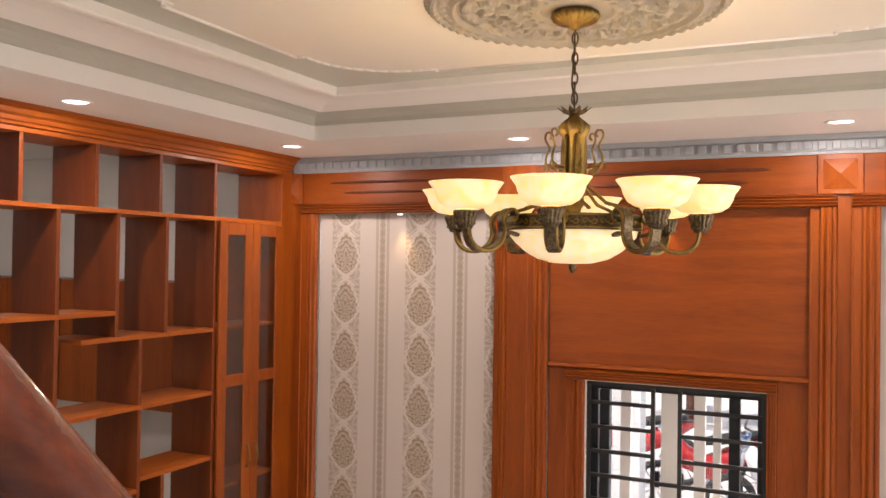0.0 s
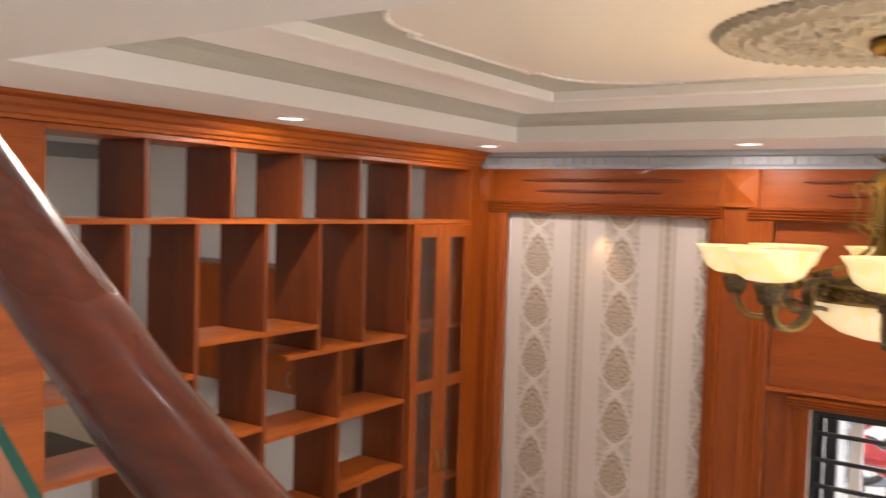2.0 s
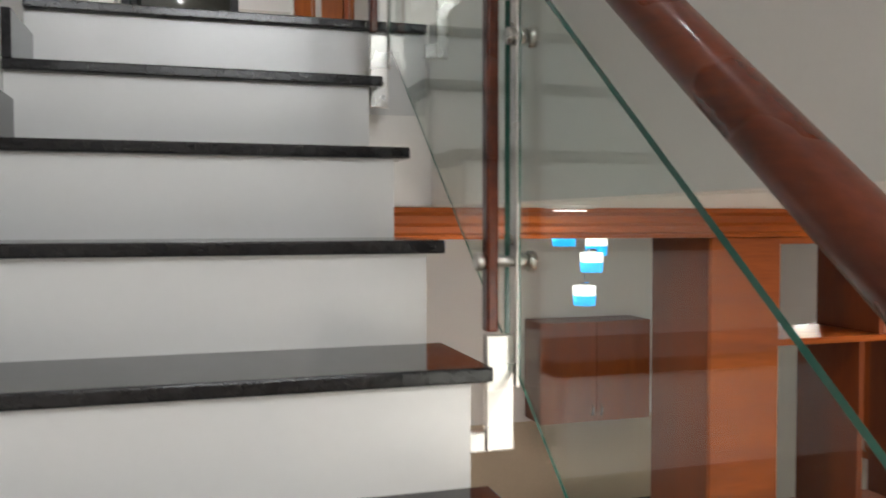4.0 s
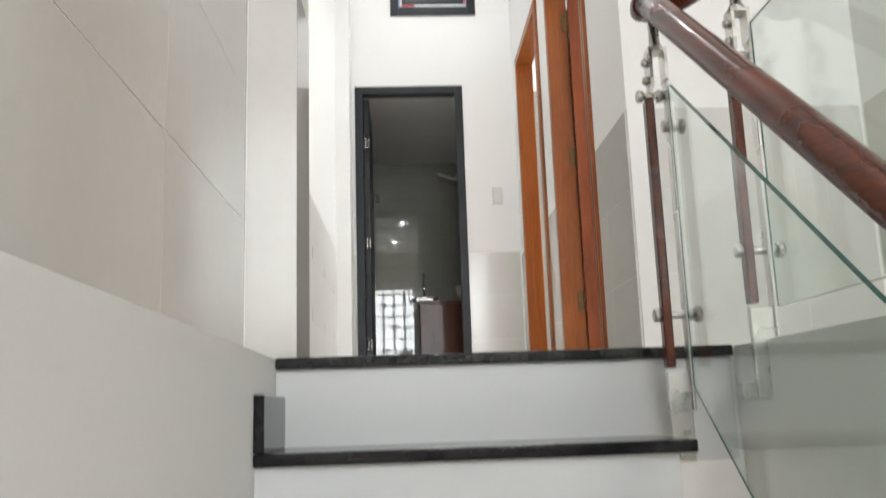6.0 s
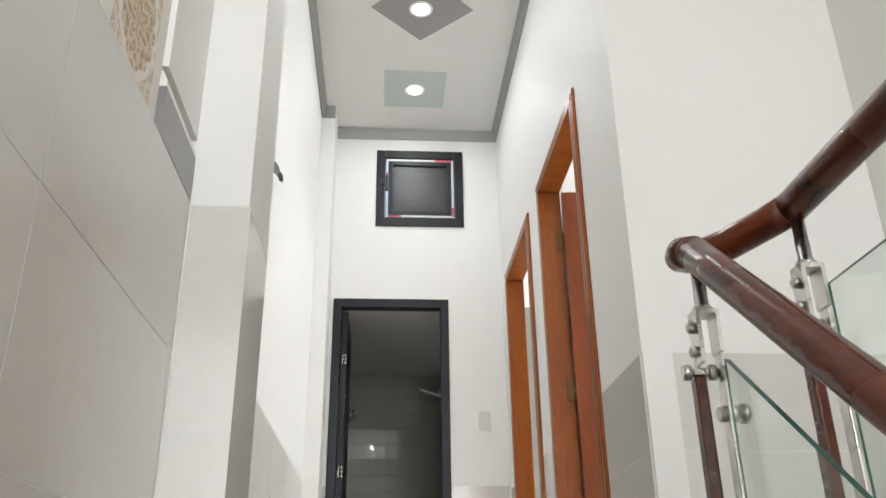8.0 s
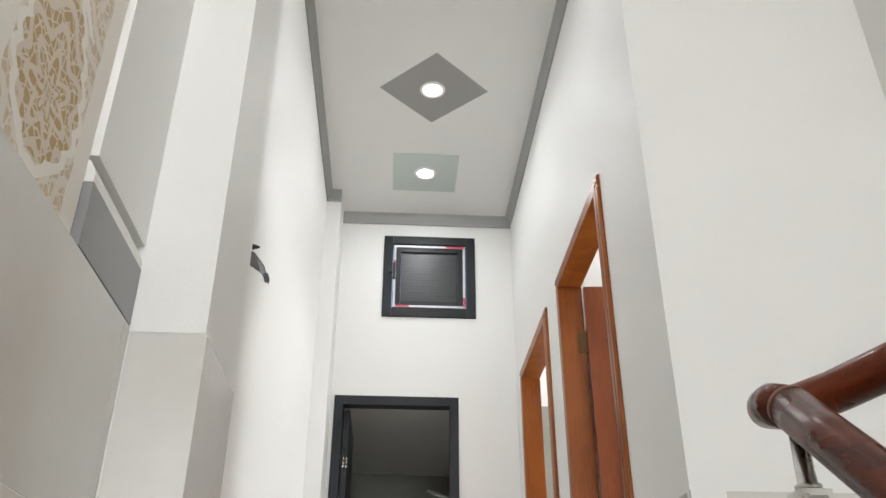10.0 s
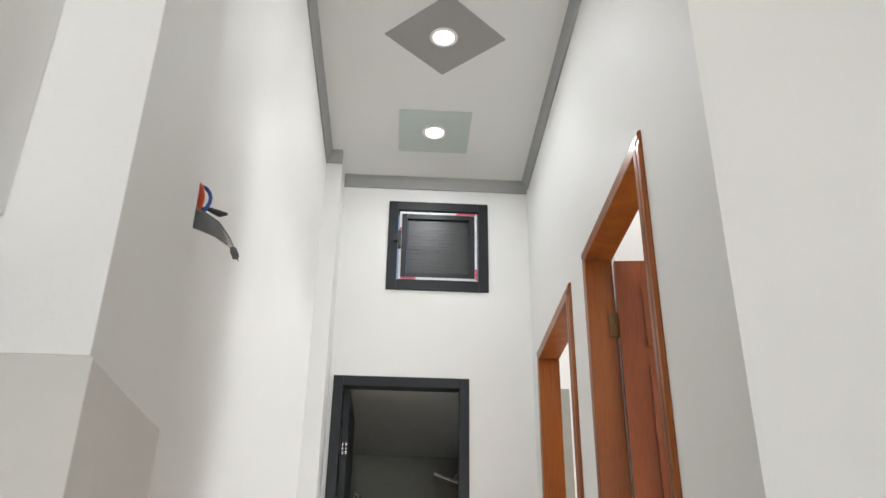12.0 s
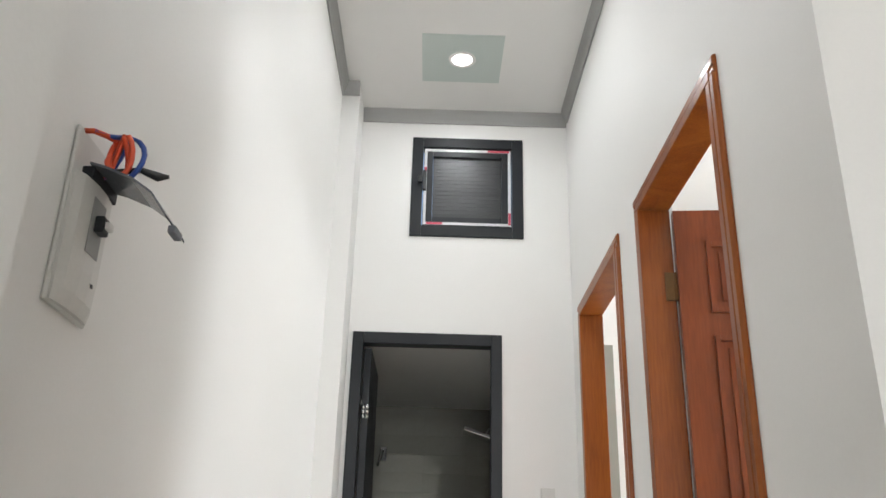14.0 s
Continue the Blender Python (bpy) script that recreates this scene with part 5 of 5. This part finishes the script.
for zz in (0.3, 1.0, 1.72):
    bm = bmesh.new()
    for k in range(3):
        for s in range(2):
            lathe(bm, [(0.0, 0.0), (0.009, 0.0), (0.009, 0.02), (0.0, 0.02)], 8, (DX0 + 0.068 + 0.02 * s, 3.8880, ZL + zz + 0.024 * k))
    part("hinge", bm, M["chrome"], bd)
BY = 5.75
BZ = 5.90
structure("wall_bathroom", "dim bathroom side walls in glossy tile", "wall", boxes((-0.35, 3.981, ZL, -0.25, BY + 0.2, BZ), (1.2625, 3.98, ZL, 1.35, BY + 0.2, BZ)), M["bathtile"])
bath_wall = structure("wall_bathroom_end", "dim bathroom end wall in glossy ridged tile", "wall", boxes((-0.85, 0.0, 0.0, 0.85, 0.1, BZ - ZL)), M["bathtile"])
bath_wall.matrix_world = pose(0.5, BY, ZL, 0, 0, 3.2)
structure("ceiling_bathroom", "grey bathroom ceiling", "ceiling", boxes((-0.35, 3.981, BZ + 0.0005, 1.35, BY + 0.25, BZ + 0.1)), M["white"])
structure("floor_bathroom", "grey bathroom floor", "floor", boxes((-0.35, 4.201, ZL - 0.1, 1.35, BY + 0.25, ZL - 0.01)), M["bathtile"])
bm = boxes((-0.1496, -0.005, -0.0646, 0.1496, -0.0005, 0.0646), bevel=0.0012)
btile = mesh_of("tile", bm, M["bathtile"])
for i in range(5):
    for k in range(16):
        ob = new("tile", btile)
        ob.parent = bath_wall
        ob.location = (-0.60 + 0.30 * i, 0, 0.07 + 0.13 * k)
sh = thing("shower", "flat square chrome shower head on an arm", "shower", at=(0.78, BY - 0.20, 5.66))
bm = boxes((-0.16, -0.10, -0.012, 0.06, 0.10, 0.012), bevel=0.004)
head = part("head", bm, M["chrome"], sh, "flat square shower head")
head.matrix_local = Matrix.Rotation(radians(18), 4, "Y")
bm = bmesh.new()
tube(bm, [(0.0, 0.0, 0.012), (0.02, 0.02, 0.06), (0.10, 0.06, 0.09), (0.40, 0.06, 0.09), (0.48, 0.06, 0.09)], 0.011, 10)
part("arm", bm, M["chrome"], sh)
hk = thing("robe_hook", "chrome robe hook on the bathroom wall", "hook", at=(0.07, BY - 0.04, 5.56))
part("plate", boxes((-0.025, 0.0, -0.05, 0.025, 0.022, 0.05), bevel=0.004), M["chrome"], hk)
bm = bmesh.new()
tube(bm, [(0.0, 0.0, 0.03), (-0.01, -0.05, 0.02), (-0.02, -0.06, -0.03), (-0.03, -0.05, -0.09), (-0.04, -0.02, -0.07)], 0.009, 8)
part("prong", bm, M["chrome"], hk)
mx = thing("shower_mixer", "chrome bath mixer tap with hand shower", "tap", at=(0.48, BY - 0.03, 4.61))
part("body", boxes((-0.09, -0.05, -0.022, 0.09, 0.025, 0.022), bevel=0.016), M["steel"], mx)
bm = bmesh.new()
tube(bm, [(0, -0.03, 0.02), (0, -0.035, 0.10), (0, -0.03, 0.23)], [0.012, 0.010, 0.015], 10)
part("riser_pipe", bm, M["chrome"], mx)
bm = bmesh.new()
tube(bm, [(0, -0.03, -0.02), (0, -0.10, -0.05), (0, -0.12, -0.10)], 0.013, 10)
part("spout", bm, M["chrome"], mx)
for sg in (-1, 1):
    bm = bmesh.new()
    tube(bm, [(sg * 0.09, -0.01, 0), (sg * 0.125, -0.01, 0), (sg * 0.14, -0.02, 0.03)], [0.016, 0.014, 0.006], 10)
    part("knob", bm, M["chrome"], mx)
cab = thing("vanity_cabinet", "dark wooden vanity cabinet under the bathroom taps", "cabinet", boxes((0.43, BY - 0.42, ZL - 0.01, 1.2, BY - 0.06, 4.52), bevel=0.004), M["wood_dark"])
part("top", boxes((0.42, BY - 0.43, 4.5205, 1.2, BY - 0.06, 4.545), bevel=0.003), M["wood_dark"], cab)
bm = bmesh.new()
lathe(bm, [(0.0, 0.0), (0.12, 0.0), (0.19, 0.05), (0.21, 0.14), (0.20, 0.14), (0.17, 0.06), (0.0, 0.03)], 32)
thing("wash_basin", "white ceramic bowl basin on the vanity cabinet", "basin", bm, M["ceramic"], (0.955, BY - 0.24, 4.546))

vent = thing("window_2", "small dark aluminium window with protective film strips", "window", kind="structure")
VX0, VX1, VZ0, VZ1 = 0.253, 0.867, 6.431, 7.029
part("window_frame", boxes((VX0, 3.8150, VZ0, VX0 + 0.06, 3.8900, VZ1), (VX1 - 0.06, 3.8150, VZ0, VX1, 3.8900, VZ1), (VX0 + 0.0605, 3.8150, VZ1 - 0.06, VX1 - 0.0605, 3.8900, VZ1), (VX0 + 0.0605, 3.8150, VZ0, VX1 - 0.0605, 3.8900, VZ0 + 0.06), bevel=0.002), M["alu"], vent)
SX0, SX1, SZ0, SZ1 = VX0 + 0.066, VX1 - 0.066, VZ0 + 0.066, VZ1 - 0.066
part("sash", boxes((SX0, 3.8250, SZ0, SX0 + 0.05, 3.8600, SZ1), (SX1 - 0.05, 3.8250, SZ0, SX1, 3.8600, SZ1), (SX0 + 0.0505, 3.8250, SZ1 - 0.05, SX1 - 0.0505, 3.8600, SZ1), (SX0 + 0.0505, 3.8250, SZ0, SX1 - 0.0505, 3.8600, SZ0 + 0.05), bevel=0.002), M["alu"], vent)
for r in ((SX0 + 0.002, SZ0 + 0.002, SX0 + 0.017, SZ1 - 0.002), (SX1 - 0.017, SZ0 + 0.002, SX1 - 0.002, SZ1 - 0.002), (SX0 + 0.0175, SZ1 - 0.017, SX1 - 0.0175, SZ1 - 0.002), (SX0 + 0.0175, SZ0 + 0.002, SX1 - 0.0175, SZ0 + 0.017)):
    part("film_strip", boxes((r[0], 3.8220, r[1], r[2], 3.8245, r[3])), M["film"], vent, "wrinkled silver protective film")
for r in ((SX0 + 0.02, SZ0 + 0.003, SX0 + 0.11, SZ0 + 0.016), (SX1 - 0.13, SZ1 - 0.016, SX1 - 0.01, SZ1 - 0.003), (SX1 - 0.016, SZ0 + 0.01, SX1 - 0.003, SZ0 + 0.08), (SX0 + 0.003, SZ0 + 0.29, SX0 + 0.016, SZ0 + 0.35)):
    part("film_print", boxes((r[0], 3.8205, r[1], r[2], 3.8217, r[3])), M["filmred"], vent, "red printed mark on the film")
for k in range(16):
    z0 = SZ0 + 0.0505 + k * (SZ1 - SZ0 - 0.101) / 16
    part("slat", boxes((SX0 + 0.051, 3.8420, z0 + 0.0004, SX1 - 0.051, 3.8560, z0 + 0.0226), bevel=0.0004), M["alupanel"], vent)
h_ = part("handle", boxes((SX0 - 0.004, 3.7950, SZ0 + 0.20, SX0 + 0.016, 3.8200, SZ0 + 0.32), bevel=0.004), M["black"], vent)
part("lever", boxes((SX0 - 0.03, 3.7850, SZ0 + 0.24, SX0 - 0.0045, 3.8100, SZ0 + 0.28), bevel=0.004), M["black"], h_)

sw = thing("light_switch", "blank grey white switch plate on the wall", "light switch", boxes((-0.035, -0.008, -0.06, 0.035, 0, 0.06), bevel=0.003), M["plastic"], (0.968, 3.8295, 5.078))
part("cover", boxes((-0.028, -0.0105, -0.05, 0.028, -0.0085, 0.05), bevel=0.0008), M["plastic"], sw)

# ---- opened electrical box on the hallway wall ----
eb = thing("electrical_box", "opened white breaker box with loose red and blue wires", "electrical box", at=(-0.13, 0.818, 5.155))
part("back_box", boxes((0.0005, -0.070, -0.142, 0.007, 0.074, 0.128), bevel=0.003), M["plastic"], eb)
bm = bmesh.new()
prof = [(0.0075, -0.066), (0.013, -0.066), (0.021, -0.050), (0.026, -0.015), (0.026, 0.020), (0.022, 0.052), (0.014, 0.070), (0.0075, 0.070)]
rings = [[bm.verts.new((0.0075 + (x - 0.0075) * k, y * (0.9 + 0.1 * k), z)) for x, y in prof] for z, k in ((-0.138, 0.45), (-0.118, 0.85), (-0.08, 1.0), (0.055, 1.0))]
for a, c in zip(rings, rings[1:]):
    for i in range(8):
        bm.faces.new((a[i], a[(i + 1) % 8], c[(i + 1) % 8], c[i]))
bm.faces.new(rings[0][::-1])
bm.faces.new(rings[-1])
cover = part("cover", bm, M["plastic"], eb, "bulged grey white plastic cover")
part("slot", boxes((0.0262, -0.022, -0.052, 0.0275, 0.024, 0.034), bevel=0.0005), M["trimgrey"], cover, "grey breaker slot")
part("screw_hole", boxes((0.0262, 0.020, -0.094, 0.0270, 0.028, -0.088)), M["black"], cover)
# the dark grey stands in for the shadow beneath the raised flap
part("hinge_block", boxes((0.0075, -0.040, 0.0555, 0.026, 0.058, 0.075), bevel=0.002), M["alu"], eb, "hinge block coloured dark for shadow")
tg = part("toggle", boxes((0.028, -0.012, -0.018, 0.042, 0.014, 0.008), bevel=0.003), M["alu"], eb, "dark breaker toggle")
part("toggle_tip", boxes((0.0425, -0.008, -0.012, 0.050, 0.010, 0.0), bevel=0.002), M["plastic"], tg)
bm = bmesh.new()
ang = [(0.02, 0.075), (0.045, 0.068), (0.084, 0.052), (0.116, 0.030), (0.142, -0.006)]
for y in (-0.03,):
    lo_ = [[bm.verts.new((x, yy, z + dz)) for dz in (0, 0.004) for yy in (-0.045, 0.055)] for x, z in ang]
    for a, c in zip(lo_, lo_[1:]):
        for q in ((0, 1), (1, 3), (3, 2), (2, 0)):
            bm.faces.new((a[q[0]], a[q[1]], c[q[1]], c[q[0]]))
flap = part("flap", bm, M["smoke"], eb, "raised smoky plastic flap")
part("catch", boxes((0.136, -0.012, -0.016, 0.148, 0.024, -0.004), bevel=0.002), M["smoke"], flap)
for nm, mt, rx, rz, cx, cy, lean in (("red_wire", "red", 0.017, 0.034, 0.046, -0.005, 0.004), ("blue_wire", "blue", 0.024, 0.037, 0.052, 0.008, -0.006), ("red_wire", "red", 0.014, 0.030, 0.040, 0.002, 0.012)):
    bm = bmesh.new()
    pts = [(0.0, -0.055, 0.124), (0.016, -0.045, 0.130), (0.030, -0.025, 0.132)]
    pts += [(cx - rx * math.sin(q), cy + lean * math.sin(2 * q), 0.112 + rz * math.cos(q)) for q in (0.35 + k * 0.42 for k in range(15))]
    pts += [(0.034, -0.005, 0.078), (0.020, 0.0, 0.072)]
    tube(bm, pts, 0.0043, 8)
    part(nm, bm, M[mt], eb, "loose " + nm.replace("_", " "))
bm = bmesh.new()
tube(bm, [(0.04, 0.0, 0.085), (0.07, 0.02, 0.10), (0.095, 0.03, 0.094), (0.11, 0.035, 0.097)], [0.005, 0.005, 0.008, 0.003], 8)
part("taped_end", bm, M["black"], eb, "black taped wire end")

# ---- barred front window of the upper storey ----
w3 = thing("window_3", "barred front window letting in daylight", "window", kind="structure")
for k in range(8):
    x = 0.12 + 0.245 * k
    part("grille_upright", boxes((x - 0.022, -6.03, 4.601, x + 0.022, -6.005, 6.399)), M["alu"], w3)
for k in range(7):
    z = 4.75 + 0.26 * k
    part("grille_bar", boxes((0.101, -6.004, z - 0.020, 1.849, -5.985, z + 0.020)), M["alu"], w3)

# ---- wall tiles, laid one by one ----
tile_cache = {}


def lay(wall, axis, face, out, a0, a1, z0=ZL + 0.012, z1=4.65, start=None, w=0.6, hgt=0.3, t=0.0014, material="tile"):
    """Tiles w x hgt on a wall: axis along which they run, face plane, outward sign."""
    b = a0 if start is None else start
    rows = []
    z = z1
    while z > z0 + 0.02:
        rows.append((max(z0, z - hgt), z))
        z -= hgt
    while b < a1 - 0.005:
        lo2, hi2 = max(a0, b), min(a1, b + w)
        if hi2 - lo2 > 0.004:
            for za, zb in rows:
                key = (axis, out, round(hi2 - lo2, 3), round(zb - za, 3), t, material)
                if key not in tile_cache:
                    g = 0.0009
                    L2, H2 = (hi2 - lo2) - 2 * g, (zb - za) - 2 * g
                    if axis == "y":
                        bm = boxes((min(0, out * t), g, g, max(0, out * t), g + L2, g + H2), bevel=0.0004)
                    else:
                        bm = boxes((g, min(0, out * t), g, g + L2, max(0, out * t), g + H2), bevel=0.0004)
                    tile_cache[key] = mesh_of("tile", bm, M[material])
                ob = new("tile", tile_cache[key])
                ob.parent = wall
                ob.location = (face, lo2, za) if axis == "y" else (lo2, face, za)
        b += w


lay(left_wall, "y", -0.0394, 1, -4.8, 0.018, start=-5.407, t=0.0008, z0=ZL + 0.001, z1=4.645)
lay(col_wall, "x", 0.0214, -1, -0.0375, 0.0765, t=0.0008, hgt=0.95, z0=ZL + 0.001, z1=4.637)
lay(col_wall, "y", 0.0736, 1, 0.0225, 0.279, t=0.0008, hgt=0.95, z0=ZL + 0.001, z1=4.637)
lay(hall_left, "y", -0.1298, 1, 0.282, 3.559, z1=4.66, material="tilehaze")
lay(end_wall, "x", 3.8295, -1, -0.034, -0.014, z1=4.68)
lay(end_wall, "x", 3.8295, -1, 0.7505, 1.1075, z1=4.68)
lay(hall_right, "y", 1.1178, -1, 0.987, D1[0] - 0.001, z1=4.657, start=0.77)
lay(hall_right, "y", 1.1178, -1, D1[1] + 0.001, D2[0] - 0.001, z1=4.657)
lay(hall_right, "y", 1.1178, -1, D2[1] + 0.001, 3.818, z1=4.657)
lay(lobby_end, "x", 0.9965, -1, 1.109, 1.974, z1=4.657)
lay(lobby_right, "y", 1.9845, -1, -4.2, 0.985, z1=4.657)
